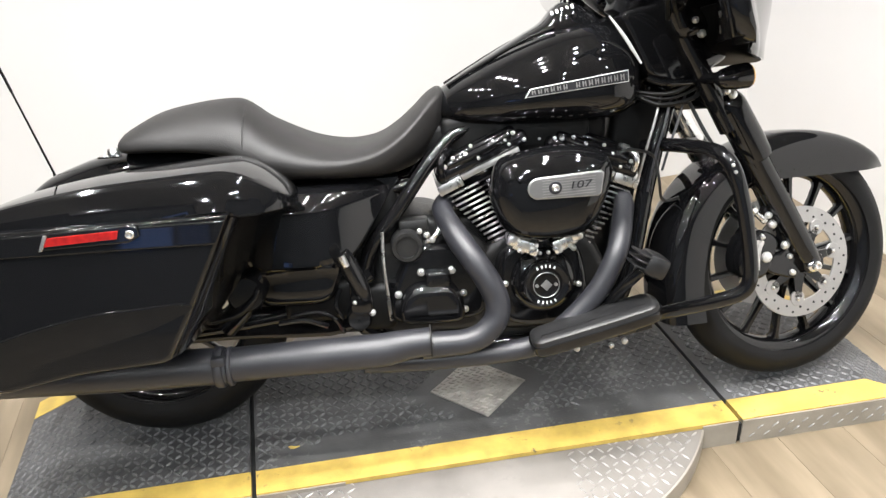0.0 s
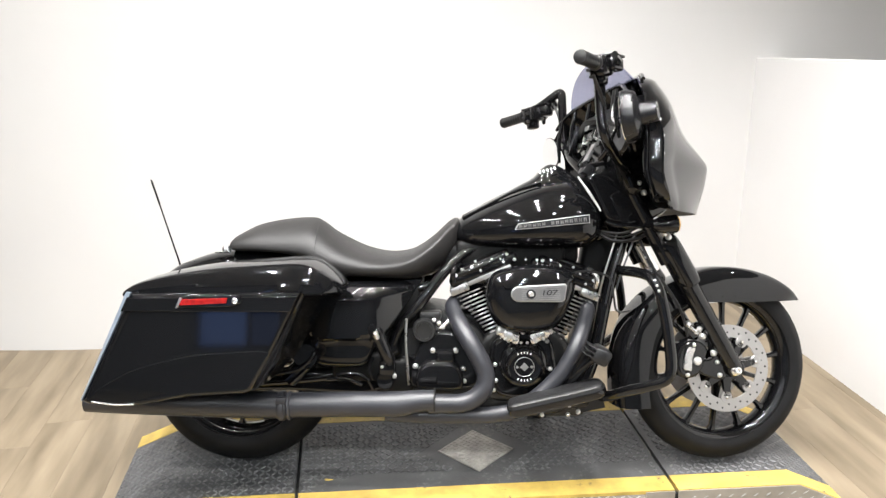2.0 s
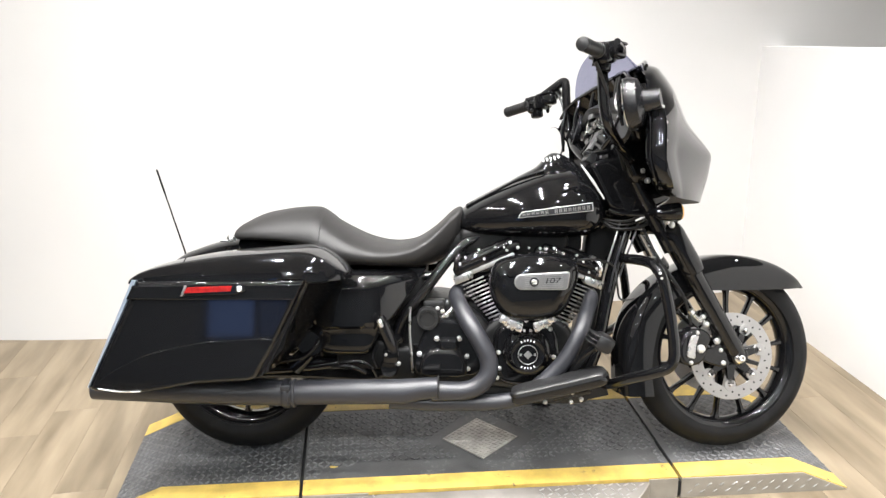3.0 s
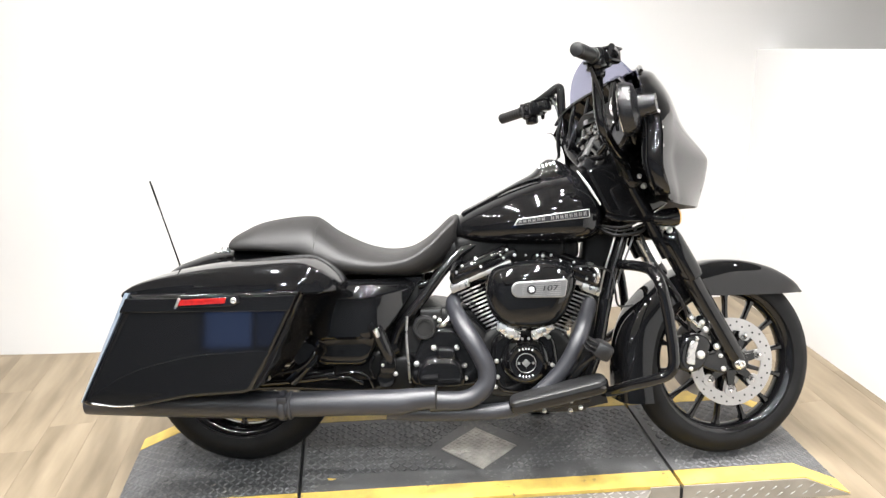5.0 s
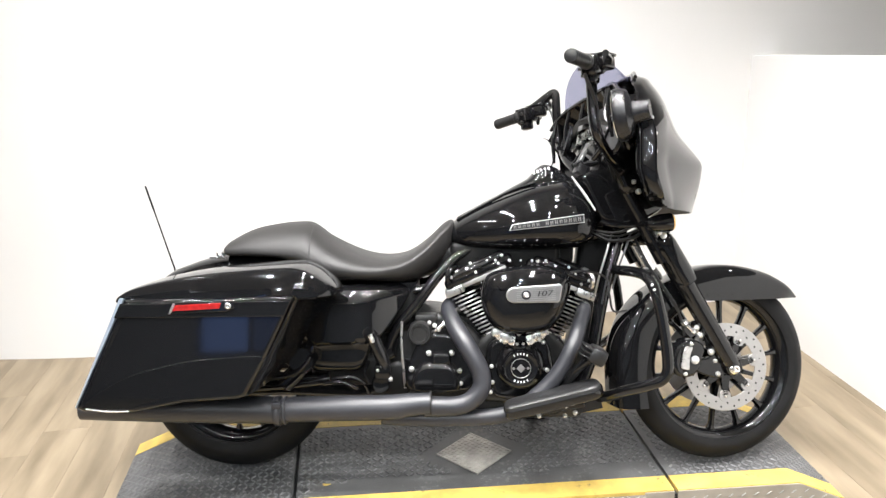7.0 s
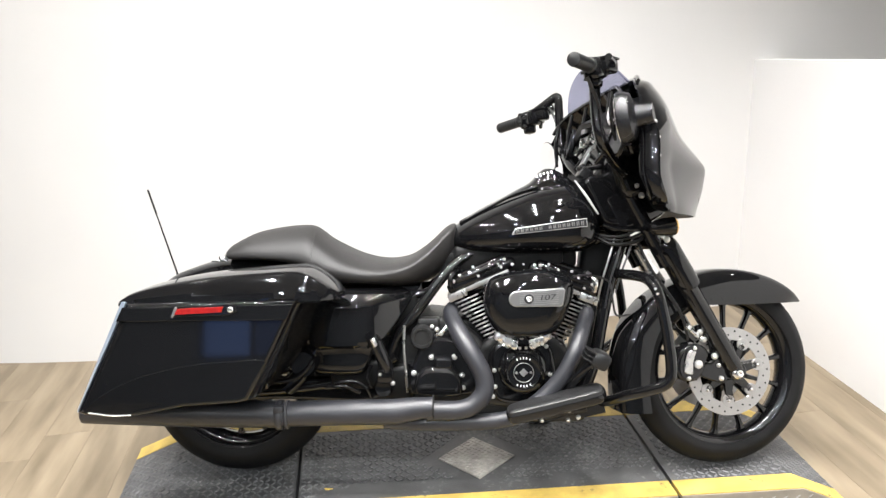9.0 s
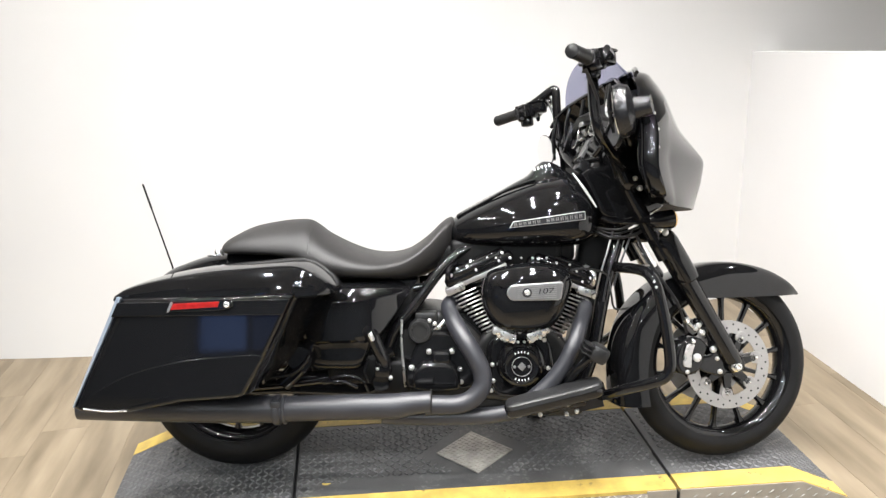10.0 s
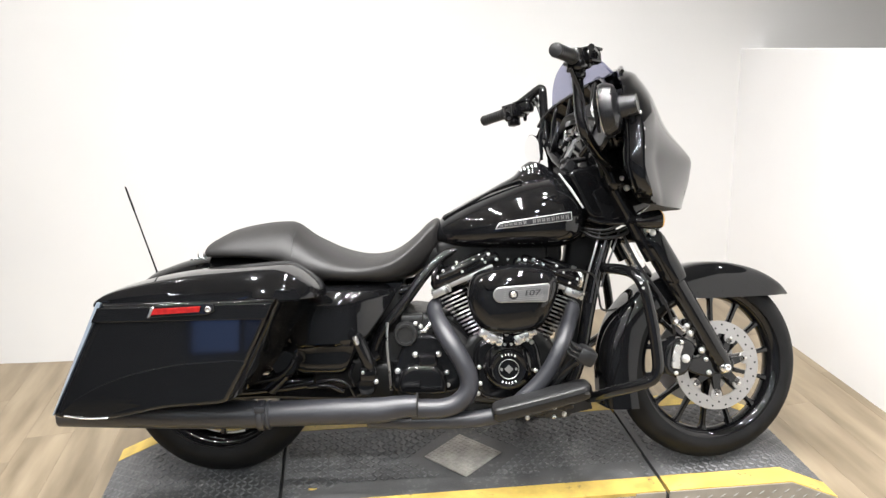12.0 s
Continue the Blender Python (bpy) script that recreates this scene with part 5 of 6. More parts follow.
# frame
bm = bmesh.new()
for sgn in (-1, 1):
    tube(bm, [(1.11, 0.11 * sgn, 0.235), (1.03, 0.11 * sgn, 0.205), (0.80, 0.11 * sgn, 0.20), (0.60, 0.115 * sgn, 0.215), (0.52, 0.12 * sgn, 0.28)], 0.019, 14, 4)
    tube(bm, [(1.20, 0.03 * sgn, 0.86), (1.0, 0.05 * sgn, 0.77), (0.80, 0.07 * sgn, 0.735), (0.72, 0.11 * sgn, 0.68), (0.63, 0.13 * sgn, 0.57), (0.55, 0.135 * sgn, 0.47), (0.51, 0.13 * sgn, 0.33)], 0.017, 14, 4)
    tube(bm, [(0.66, 0.10 * sgn, 0.62), (0.60, 0.105 * sgn, 0.61), (0.50, 0.11 * sgn, 0.61), (0.30, 0.11 * sgn, 0.60), (0.10, 0.12 * sgn, 0.56)], 0.014, 12, 4)
    tube(bm, [(0.55, 0.14 * sgn, 0.42), (0.40, 0.15 * sgn, 0.35), (0.15, 0.15 * sgn, 0.32), (0.0, 0.15 * sgn, 0.318)], 0.02, 12, 4)
block(bm, (0.16, 0.10, 0.20), pose(1.235, 0, 0.87, 0, -26), 0.02)
fixed("frame", bm, BLACK, "gloss black tubular frame", ref=-0.12)
for sgn in (-1, 1):
    bm = bmesh.new()
    tube(bm, [(1.305, 0.045 * sgn, 0.80), (1.281, 0.082 * sgn, 0.74), (1.256, 0.10 * sgn, 0.67), (1.235, 0.10 * sgn, 0.585), (1.217, 0.10 * sgn, 0.50), (1.20, 0.10 * sgn, 0.41), (1.178, 0.105 * sgn, 0.335), (1.14, 0.11 * sgn, 0.258), (1.09, 0.11 * sgn, 0.215)], [0.024, 0.022] + [0.0205] * 7, 18, 4)
    fixed("down_tube", bm, BLACK, "gloss black front down tube", ref="none")
bm = bmesh.new()
block(bm, (0.12, 0.10, 0.22), pose(1.225, 0.02, 0.70, 0, 8), 0.02, 3)
fixed("coil_cover", bm, MATTE, "", ref="none")

# dark works between seat, gearbox and rear wheel
for name, size, at_ in (("battery_box", (0.26, 0.24, 0.17), (0.50, 0, 0.56)), ("tank_tunnel", (0.36, 0.17, 0.10), (0.92, 0, 0.715)), ("wiring_tray", (0.16, 0.15, 0.09), (0.775, 0, 0.705)), ("throttle_body", (0.16, 0.14, 0.40), (0.945, 0, 0.52)),
                        ("air_duct", (0.09, 0.12, 0.08), (1.10, 0, 0.715)), ("gearbox_top", (0.26, 0.16, 0.10), (0.76, 0, 0.47)), ("swing_arm_pivot", (0.30, 0.20, 0.16), (0.42, 0, 0.40)), ("oil_tank", (0.20, 0.28, 0.10), (0.44, -0.04, 0.37)), ("lower_bracket", (0.22, 0.24, 0.12), (0.49, -0.02, 0.325))):
    bm = bmesh.new()
    block(bm, size, pose(*at_), 0.02, 3)
    fixed(name, bm, MATTE, "")
SKIRT = [(0.268, 0.42), (0.285, 0.385), (0.31, 0.368), (0.44, 0.368), (0.465, 0.385), (0.485, 0.43), (0.511, 0.462), (0.545, 0.502), (0.586, 0.563), (0.612, 0.602), (0.632, 0.628)]
SWELL = [(0.645, -0.140), (0.641, -0.172), (0.633, -0.198), (0.62, -0.215), (0.60, -0.2255), (0.56, -0.2305), (0.52, -0.234), (0.49, -0.2365), (0.477, -0.238), (0.470, -0.238), (0.462, -0.226), (0.44, -0.224), (0.40, -0.225), (0.372, -0.220), (0.355, -0.19)]
for flip in (False, True):
    bm = bmesh.new()
    rings = []
    for k in range(33):
        x = 0.268 + 0.364 * k / 32
        low = float(np.interp(x, [p[0] for p in SKIRT], [p[1] for p in SKIRT]))
        rim = 0.012 * max(0.0, 1 - min(k, 32 - k) / 3) ** 2
        into = rim + 1.5 * (x - 0.40) ** 2 + 0.9 * max(0.0, x - 0.46) ** 1.7 + 0.25 * max(0.0, 0.33 - x) ** 1.4
        zs = [0.640 - (0.640 - low) * q / 24 for q in range(25)]
        skin = [(x, float(np.interp(-z, [-p[0] for p in SWELL], [p[1] for p in SWELL])) + into + 0.014 * max(0.0, 1 - (24 - q) / 2) ** 2, z) for q, z in enumerate(zs)]
        rings.append(skin + [(x, -0.12, low + 0.004), (x, -0.12, 0.636)])
    loft(bm, rings)
    side = fixed("side_cover", mirrored(bm) if flip else bm, PAINT, "gloss black side cover with a moulded ridge", sharp=42, ref="none")
for pts, r in (([(0.36, -0.205, 0.345), (0.42, -0.21, 0.352), (0.46, -0.205, 0.33), (0.475, -0.19, 0.29)], 0.006), ([(0.478, -0.20, 0.40), (0.465, -0.212, 0.365), (0.478, -0.205, 0.33)], 0.005), ([(0.33, -0.20, 0.33), (0.39, -0.207, 0.335), (0.44, -0.20, 0.312)], 0.007), ([(0.52, -0.17, 0.46), (0.505, -0.19, 0.42), (0.50, -0.19, 0.37)], 0.004)):
    bm = bmesh.new()
    tube(bm, pts, r, 8)
    fixed("hose", bm, BLACK, "", ref="none")

bm = bmesh.new()
slab(bm, smooth_outline([(0.50, 0.39), (0.46, 0.345), (0.36, 0.345), (0.20, 0.355), (-0.02, 0.355), (-0.05, 0.318), (-0.02, 0.285), (0.20, 0.285), (0.36, 0.275), (0.47, 0.275), (0.53, 0.32)], 3), -0.128, -0.166, 0.010)
fixed("swing_arm", bm, BLACK, "black swing arm", ref="none")

# passenger footpeg, folded up
bm = bmesh.new()
tube(bm, [(0.495, -0.272, 0.522), (0.505, -0.272, 0.505), (0.53, -0.268, 0.44), (0.538, -0.262, 0.412)], [0.017, 0.02, 0.019, 0.012], 14)
peg = fixed("passenger_peg", bm, BLACK, "folded black passenger footpeg")
bm = bmesh.new()
block(bm, (0.05, 0.05, 0.05), pose(0.525, -0.235, 0.39), 0.012)
lathe(bm, [(0.03, 0), (0.03, 0.04), (0.024, 0.048), (0, 0.046)], (0.515, -0.18, 0.345), n=28)
fixed("peg_bracket", bm, BLACK, "", peg)
bolts("peg_bolt", [(0.548, -0.245, 0.365, 0.009, 0.008), (0.512, -0.262, 0.40, 0.006, 0.006)], fixed, peg)
bm = bmesh.new()
tube(bm, [(0.497, -0.288, 0.523), (0.502, -0.29, 0.51), (0.506, -0.289, 0.50)], 0.008, 8)
fixed("peg_end", bm, CHROME, "", peg)
bm = bmesh.new()
tube(bm, [(0.585, -0.18, 0.53), (0.582, -0.19, 0.46), (0.585, -0.19, 0.38), (0.588, -0.18, 0.315)], 0.0042, 8)
fixed("oil_pipe", bm, ALU, "dull metal pipe", crankcase)
bm = bmesh.new()
lathe(bm, [(0.024, 0), (0.026, 0.004), (0.026, 0.08), (0.022, 0.088)], (0.612, -0.14, 0.30), (0, 0, 1), 24)
lathe(bm, [(0.027, 0.088), (0.027, 0.096), (0.0, 0.10)], (0.612, -0.14, 0.30), (0, 0, 1), 24)
fixed("oil_filter", bm, BLACK, "", crankcase)
# rear axle cover, swing arm end and shock
bm = bmesh.new()
tube(bm, [(0.14, -0.235, 0.372), (0.20, -0.24, 0.378), (0.25, -0.24, 0.390), (0.285, -0.235, 0.42), (0.295, -0.23, 0.44)], 0.007, 10)
fixed("bag_guard", bm, BLACK, "black bag support bar")
bm = bmesh.new()
lathe(bm, [(0.045, 0), (0.045, 0.05), (0.038, 0.06), (0, 0.06)], (0.265, -0.16, 0.425), n=32)
tube(bm, [(0.40, -0.17, 0.62), (0.33, -0.18, 0.50), (0.26, -0.18, 0.40), (0.20, -0.18, 0.34)], 0.03, 16)
fixed("shock", bm, BLACK, "black rear shock and mount")

# engine guard
bm = bmesh.new()
right = [(1.235, -0.06, 0.650), (1.275, -0.12, 0.658), (1.312, -0.24, 0.6635), (1.3285, -0.305, 0.656), (1.344, -0.335, 0.623), (1.360, -0.345, 0.550), (1.370, -0.350, 0.480), (1.3755, -0.353, 0.422), (1.375, -0.353, 0.385), (1.362, -0.350, 0.359), (1.326, -0.335, 0.3395), (1.265, -0.29, 0.311), (1.2155, -0.22, 0.275), (1.165, -0.13, 0.25)]
tube(bm, right, 0.0165, 16, 5)
tube(bm, [(x, -y, z) for x, y, z in right], 0.0165, 16, 5)
guard = fixed("engine_guard", bm, BLACK, "gloss black crash bar hoop", ref="none")
bolts("guard_bolt", [(x, -0.335 - 0.016, z, 0.0045, 0.003) for x, z in ((1.333, 0.640), (1.339, 0.625), (1.350, 0.61))], lambda *q: fixed(*q, ref="none"), guard)

# floorboards, brake pedal
for flip in (False, True):
    bm = bmesh.new()
    foot = smooth_outline([(-0.145, -0.044), (-0.10, -0.055), (0.10, -0.057), (0.142, -0.040), (0.152, 0.0), (0.142, 0.042), (0.09, 0.055), (-0.09, 0.053), (-0.142, 0.040), (-0.152, 0.0)], 4)
    m = pose(1.045, -0.300, 0.322, 0, -13)
    loft(bm, [[m @ Vector((x, y, z)) for x, y in inset(foot, d)] for z, d in ((-0.030, 0.016), (-0.024, 0.004), (-0.018, 0.0), (-0.002, 0.0))])
    board = fixed("floorboard", mirrored(bm) if flip else bm, BLACK, "rider floorboard with rubber pad")
    bm = bmesh.new()
    loft(bm, [[m @ Vector((x, y, z)) for x, y in inset(foot, d)] for z, d in ((-0.002, 0.004), (0.009, 0.005), (0.013, 0.009), (0.0155, 0.017), (0.0165, 0.030))])
    fixed("foot_pad", mirrored(bm) if flip else bm, FOOTRUBBER, "smooth black rubber pad", board)
    bm = bmesh.new()
    block(bm, (0.17, 0.09, 0.03), pose(1.06, -0.26, 0.282, 0, -8), 0.01)
    block(bm, (0.05, 0.14, 0.03), pose(1.10, -0.18, 0.27), 0.008)
    fixed("board_bracket", mirrored(bm) if flip else bm, BLACK, "", board)
    bolts("board_bolt", [(x, -0.306 if not flip else 0.306, z, r, 0.008) for x, z, r in ((1.003, 0.258, 0.008), (1.015, 0.292, 0.011), (1.085, 0.290, 0.009), (1.118, 0.305, 0.007), (1.082, 0.258, 0.008), (1.113, 0.266, 0.009))], fixed, board, axis=(0, 1 if flip else -1, 0))
bm = bmesh.new()
tube(bm, [(1.04, -0.20, 0.30), (1.09, -0.25, 0.345), (1.13, -0.29, 0.405), (1.165, -0.30, 0.440)], [0.012, 0.012, 0.013, 0.014], 12)
pedal = fixed("brake_pedal", bm, BLACK, "black brake pedal arm")
bm = bmesh.new()
block(bm, (0.055, 0.075, 0.05), pose(1.178, -0.30, 0.448, 0, 28), 0.012)
for k in (-1, 0, 1):
    block(bm, (0.004, 0.07, 0.042), pose(1.178, -0.30, 0.448, 0, 28) @ pose(-0.028, 0, 0.014 * k) @ pose(0, 0, 0, 0, 90), 0.001, 1)
fixed("pedal_pad", bm, PLASTIC, "square black rubber pedal pad", pedal)
bm = bmesh.new()
slab(bm, [(1.135, 0.262), (1.199, 0.282), (1.211, 0.232), (1.128, 0.214)], -0.195, -0.201, 0.002)
fixed("guard_flap", bm, PLASTIC, "small black flap", guard, ref="none")
bm = bmesh.new()
tube(bm, [(0.56, -0.20, 0.232), (0.60, -0.21, 0.222), (0.66, -0.21, 0.222), (0.70, -0.20, 0.235)], 0.012, 10)
bolt(bm, (0.598, -0.232, 0.228), 0.010, 0.010)
fixed("exhaust_bracket", bm, BLACK, "", muffler)
bm = bmesh.new()
tube(bm, [(0.98, 0.12, 0.22), (1.00, 0.17, 0.16), (1.02, 0.235, 0.115), (1.03, 0.27, 0.070)], 0.011, 10)
block(bm, (0.07, 0.05, 0.008), pose(1.035, 0.275, 0.0675, LEAN), 0.002)
fixed("side_stand", bm, BLACK, "black side stand folded down", ref="none")

# ---- fairing, bars and lamps, all turned with the fork ----
HALF, CREASE = 0.385, 0.30
# height along the skin, then the station of the nose line, the crease and the wing's edge
RIBS = [(0.0, 1.538, 1.352, 1.292), (0.086, 1.553, 1.342, 1.276), (0.195, 1.571, 1.331, 1.255), (0.37, 1.588, 1.322, 1.245), (0.46, 1.555, 1.330, 1.248),
        (0.60, 1.500, 1.326, 1.250), (0.70, 1.470, 1.328, 1.250), (0.82, 1.446, 1.310, 1.240), (0.91, 1.424, 1.284, 1.222), (1.0, 1.386, 1.255, 1.198)]


def rib(v, k):
    """The station of line k at the height v, softened a little."""
    return sum(float(np.interp(v + d, [r[0] for r in RIBS], [r[k] for r in RIBS])) for d in (-0.025, 0.0, 0.025)) / 3


def shell(y, v, out=0.0):
    """A point of the fairing's outer skin at the half-width y; v: 0 at its lower lip, 1 at its upper edge, beyond which it rolls back to the screen."""
    s, w = abs(y), min(v, 1.0)
    a = min(s / HALF, 1.0)
    z0, z1 = 0.822 + 0.010 * a ** 6, 1.262 - 0.052 * a - 0.080 * a ** 5
    n, c, e = rib(w, 1), rib(w, 2), rib(w, 3)
    if s < CREASE:
        u = (math.sqrt(s * s + 0.0004) - 0.02) / (math.sqrt(CREASE ** 2 + 0.0004) - 0.02)
        x = n + (c - n) * u + (0.006 + 0.012 * max(0.0, w - 0.45)) * 4 * u * (1 - u)
    else:
        u = (s - CREASE) / (HALF - CREASE)
        x = c + (e - c) * u + 0.012 * u * (1 - u)
    r = max(0.0, v - 1.0) / 0.15
    k = 1 - a ** 2.5
    y *= 1 - 0.16 * max(0.0, 1 - v / 0.22) ** 2 * a ** 2
    return Vector((x - out - 0.075 * r * k, y, z0 + (z1 - z0) * w + 0.014 * r * (1.4 - 0.4 * r) * k))


bm = bmesh.new()
N, M = 56, 36
loft(bm, [[shell(-HALF + 2 * HALF * i / N, 1.15 * j / M) for j in range(M + 1)] for i in range(N + 1)], cyclic=False, caps=False)
bmesh.ops.recalc_face_normals(bm, faces=bm.faces)
bmesh.ops.solidify(bm, geom=list(bm.faces), thickness=0.006)
fairing = steered("fairing", bm, PAINT, "gloss black fork-mounted batwing fairing", sharp=60, ref=-0.04)

bm = bmesh.new()
loft(bm, [[shell(-0.37 + 0.037 * k, 0.015, 0.004), Vector((1.36, -0.26 + 0.026 * k, 0.855)), Vector((1.30, -0.24 + 0.024 * k, 0.95))] for k in range(21)], cyclic=False, caps=False)
bmesh.ops.recalc_face_normals(bm, faces=bm.faces)
bmesh.ops.solidify(bm, geom=list(bm.faces), thickness=0.004)
steered("fairing_floor", bm, MATTE, "", fairing, 60, ref=-0.04)

# returned edge band along the rear of the wings
for sgn in (-1, 1):
    bm = bmesh.new()
    pts = [(shell((HALF - 0.001) * sgn, 0.06 + 0.094 * k), 0.018 + 0.020 * math.sin(math.pi * k / 10) ** 0.8) for k in range(11)]
    loft(bm, [[p + Vector(o) for o in ((0.010, 0.002 * sgn, 0), (0.0, 0.005 * sgn, 0), (-d * 0.6, -0.004 * sgn, 0), (-d, -0.018 * sgn, 0), (-d - 0.003, -0.03 * sgn, 0))] for p, d in pts])
    steered("fairing_edge", bm, PAINT, "", fairing, 60, ref=-0.04)

bolts("edge_screw", [(*(shell(-(HALF - 0.012), v) + Vector((0, -0.001, 0))), r, 0.004) for v, r in ((0.30, 0.005), (0.50, 0.006), (0.66, 0.005), (0.80, 0.006), (0.90, 0.005))], lambda *q: steered(*q, ref=-0.04), fairing)


# inner fairing
bm = bmesh.new()
loft(bm, [[shell(-0.375 + 0.75 * i / 20, 0.10 + 0.86 * j / 10, 0.045 + 0.10 * (1 - (abs(i - 10) / 10) ** 2)) for j in range(11)] for i in range(21)], cyclic=False, caps=False)
bmesh.ops.recalc_face_normals(bm, faces=bm.faces)
bmesh.ops.solidify(bm, geom=list(bm.faces), thickness=0.004)
inner_fairing = steered("inner_fairing", bm, BLACK, "black inner dash panel", fairing, 60, ref=-0.04)
for name, size, at_ in (("dash", (0.14, 0.44, 0.13), (1.275, 0, 1.085, 0, -24)), ("radio_housing", (0.16, 0.30, 0.16), (1.300, 0, 0.975, 0, -20)), ("fork_cowl", (0.20, 0.20, 0.16), (1.30, 0, 0.87, 0, -26))):
    bm = bmesh.new()
    block(bm, size, pose(*at_), 0.03, 3)
    steered(name, bm, BLACK, "", fairing, ref=-0.04)
bm = bmesh.new()
loft(bm, [[(1.16 + 0.03 * abs(k) / 6, 0.03 * k, 1.135 - 0.001 * k * k), (1.33, 0.03 * k, 1.215 - 0.001 * k * k), (1.33, 0.03 * k, 1.185 - 0.001 * k * k), (1.17 + 0.03 * abs(k) / 6, 0.03 * k, 1.12 - 0.001 * k * k)] for k in range(-7, 8)])
steered("dash_hood", bm, MATTE, "black hood over the gauges", fairing, ref=-0.04)
for y, z, r in ((-0.055, 1.105, 0.045), (0.055, 1.105, 0.045), (-0.145, 1.075, 0.028), (0.145, 1.075, 0.028)):
    bm = bmesh.new()
    ring(bm, r - 0.006, r, 0, 0.014, (1.208, y, z), (-0.93, 0, 0.36), 32)
    steered("gauge_rim", bm, CHROME, "bright gauge rim", fairing, ref=-0.04)
    bm = bmesh.new()
    lathe(bm, [(r - 0.006, 0.002), (r - 0.006, 0.005), (0, 0.005)], (1.208, y, z), (-0.93, 0, 0.36), 32)
    steered("gauge", bm, BLACK, "round dark gauge", fairing, ref=-0.04)
for sgn, at_ in ((-1, Vector((1.205, -0.235, 1.045))), (1, Vector((1.205, 0.2, 1.104)))):
    axis = (-0.95, 0.10 * sgn, 0.27)
    bm = bmesh.new()
    lathe(bm, [(0.050, 0.0), (0.048, 0.006), (0, 0.010)], at_, axis, 36)
    speaker = steered("speaker", bm, SATIN, "round speaker with mesh grille", fairing, ref="none")
    bm = bmesh.new()
    ring(bm, 0.049, 0.056, 0, 0.014, at_, axis, 36)
    steered("speaker_ring", bm, SHELL, "", speaker, ref="none")
bm = bmesh.new()
ring(bm, 0.036, 0.046, 0, 0.016, (1.214, -0.222, 1.143), (-0.98, -0.04, 0.2), 36, 0.003)
steered("vent_ring", bm, CHROME, "bright vent ring", fairing, ref="none")
bm = bmesh.new()
lathe(bm, [(0.036, -0.004), (0.034, 0.002), (0, 0.003)], (1.214, -0.222, 1.143), (-0.98, -0.04, 0.2), 32)
steered("vent", bm, MATTE, "", fairing, ref="none")
for pts in ([(1.205, 1.0007), (1.265, 1.0402), (1.2839, 1.0267), (1.2334, 0.9852)], [(1.1786, 1.1107), (1.2391, 1.1286), (1.235, 1.142), (1.182, 1.126)], [(1.162, 1.000), (1.203, 1.068), (1.211, 1.062), (1.176, 0.998)]):
    bm = bmesh.new()
    slab(bm, pts, 0.02, -0.012, 0.003)
    steered("dash_panel", bm, PLATEGREY, "smooth grey dash panel", fairing, ref="none")
bm = bmesh.new()
block(bm, (0.040, 0.05, 0.036), pose(1.168, -0.03, 0.976, 0, 28), 0.005)
lathe(bm, [(0.016, 0), (0.016, 0.01), (0.012, 0.014), (0, 0.014)], (1.160, -0.03, 0.992), (-0.47, 0, 0.88), 20)
steered("ignition_switch", bm, SHELL, "black ignition switch housing", fairing, ref="none")
bm = bmesh.new()
block(bm, (0.012, 0.15, 0.085), pose(1.205, 0, 1.01, 0, -20), 0.004)
steered("screen", bm, BLACK, "dark dash screen", fairing, ref=-0.04)
for k in range(6):
    bm = bmesh.new()
    block(bm, (0.014, 0.012, 0.01), pose(1.215, -0.075 + 0.03 * k, 0.955, 0, -20), 0.003)
    steered("dash_switch", bm, ALU, "", fairing, ref=-0.04)
# braces that show between dash and bars
for a, b, r in (((1.17, 0.10, 1.00), (1.26, 0.02, 1.13), 0.008), ((1.18, -0.08, 1.00), (1.25, -0.20, 1.12), 0.008), ((1.16, 0.02, 0.99), (1.25, -0.12, 1.00), 0.010), ((1.20, 0.16, 1.0), (1.19, 0.02, 1.06), 0.007), ((1.235, -0.25, 1.16), (1.215, -0.22, 1.06), 0.008), ((1.215, -0.27, 1.19), (1.245, -0.26, 1.08), 0.006)):
    bm = bmesh.new()
    rod(bm, a, b, r, 10)
    steered("dash_brace", bm, BLACK, "", fairing, ref=-0.04)

# glossy trim of the inner fairing
bm = bmesh.new()
tube(bm, [shell(0.34 - 0.034 * k, 0.95, 0.075 + 0.08 * (1 - ((k - 10) / 10) ** 2)) for k in range(21)], 0.006, 8, 2)
steered("inner_trim", bm, BLACK, "", fairing, ref=-0.04)
for y, lean in ((0.27, 0.02), (0.19, 0.03), (0.11, 0.01), (-0.13, -0.02), (-0.22, -0.03)):
    bm = bmesh.new()
    p = shell(y, 0.92, 0.09 + 0.08 * (1 - (y / 0.36) ** 2))
    tube(bm, [p, p + Vector((-0.012, lean * 0.5, -0.07)), p + Vector((-0.008, lean, -0.15))], [0.006, 0.008, 0.005], 8)
    steered("dash_rib", bm, BLACK, "", fairing, ref=-0.04)

# windshield
bm = bmesh.new()
rows = []
for i in range(25):
    y = -0.29 + 0.58 * i / 24
    a = abs(y) / 0.29
    h = 0.086 * (1 - a ** 2.4) + 0.003
    base = shell(y, 1.13, -0.003) + Vector((-0.018, 0, -0.014))
    rows.append([base + Vector((-1.05 * h * k / 6 - 0.02 * (k / 6) ** 2 * h, 0, h * k / 6)) for k in range(7)])
loft(bm, rows, cyclic=False, caps=False)
bmesh.ops.recalc_face_normals(bm, faces=bm.faces)
bmesh.ops.solidify(bm, geom=list(bm.faces), thickness=0.004)
steered("windshield", bm, SMOKE, "short smoked windshield", fairing, 60, ref=-0.04)
bm = bmesh.new()
tube(bm, [shell(-0.29 + 0.0483 * k, 1.12, -0.004) for k in range(13)], 0.006, 8, 2)
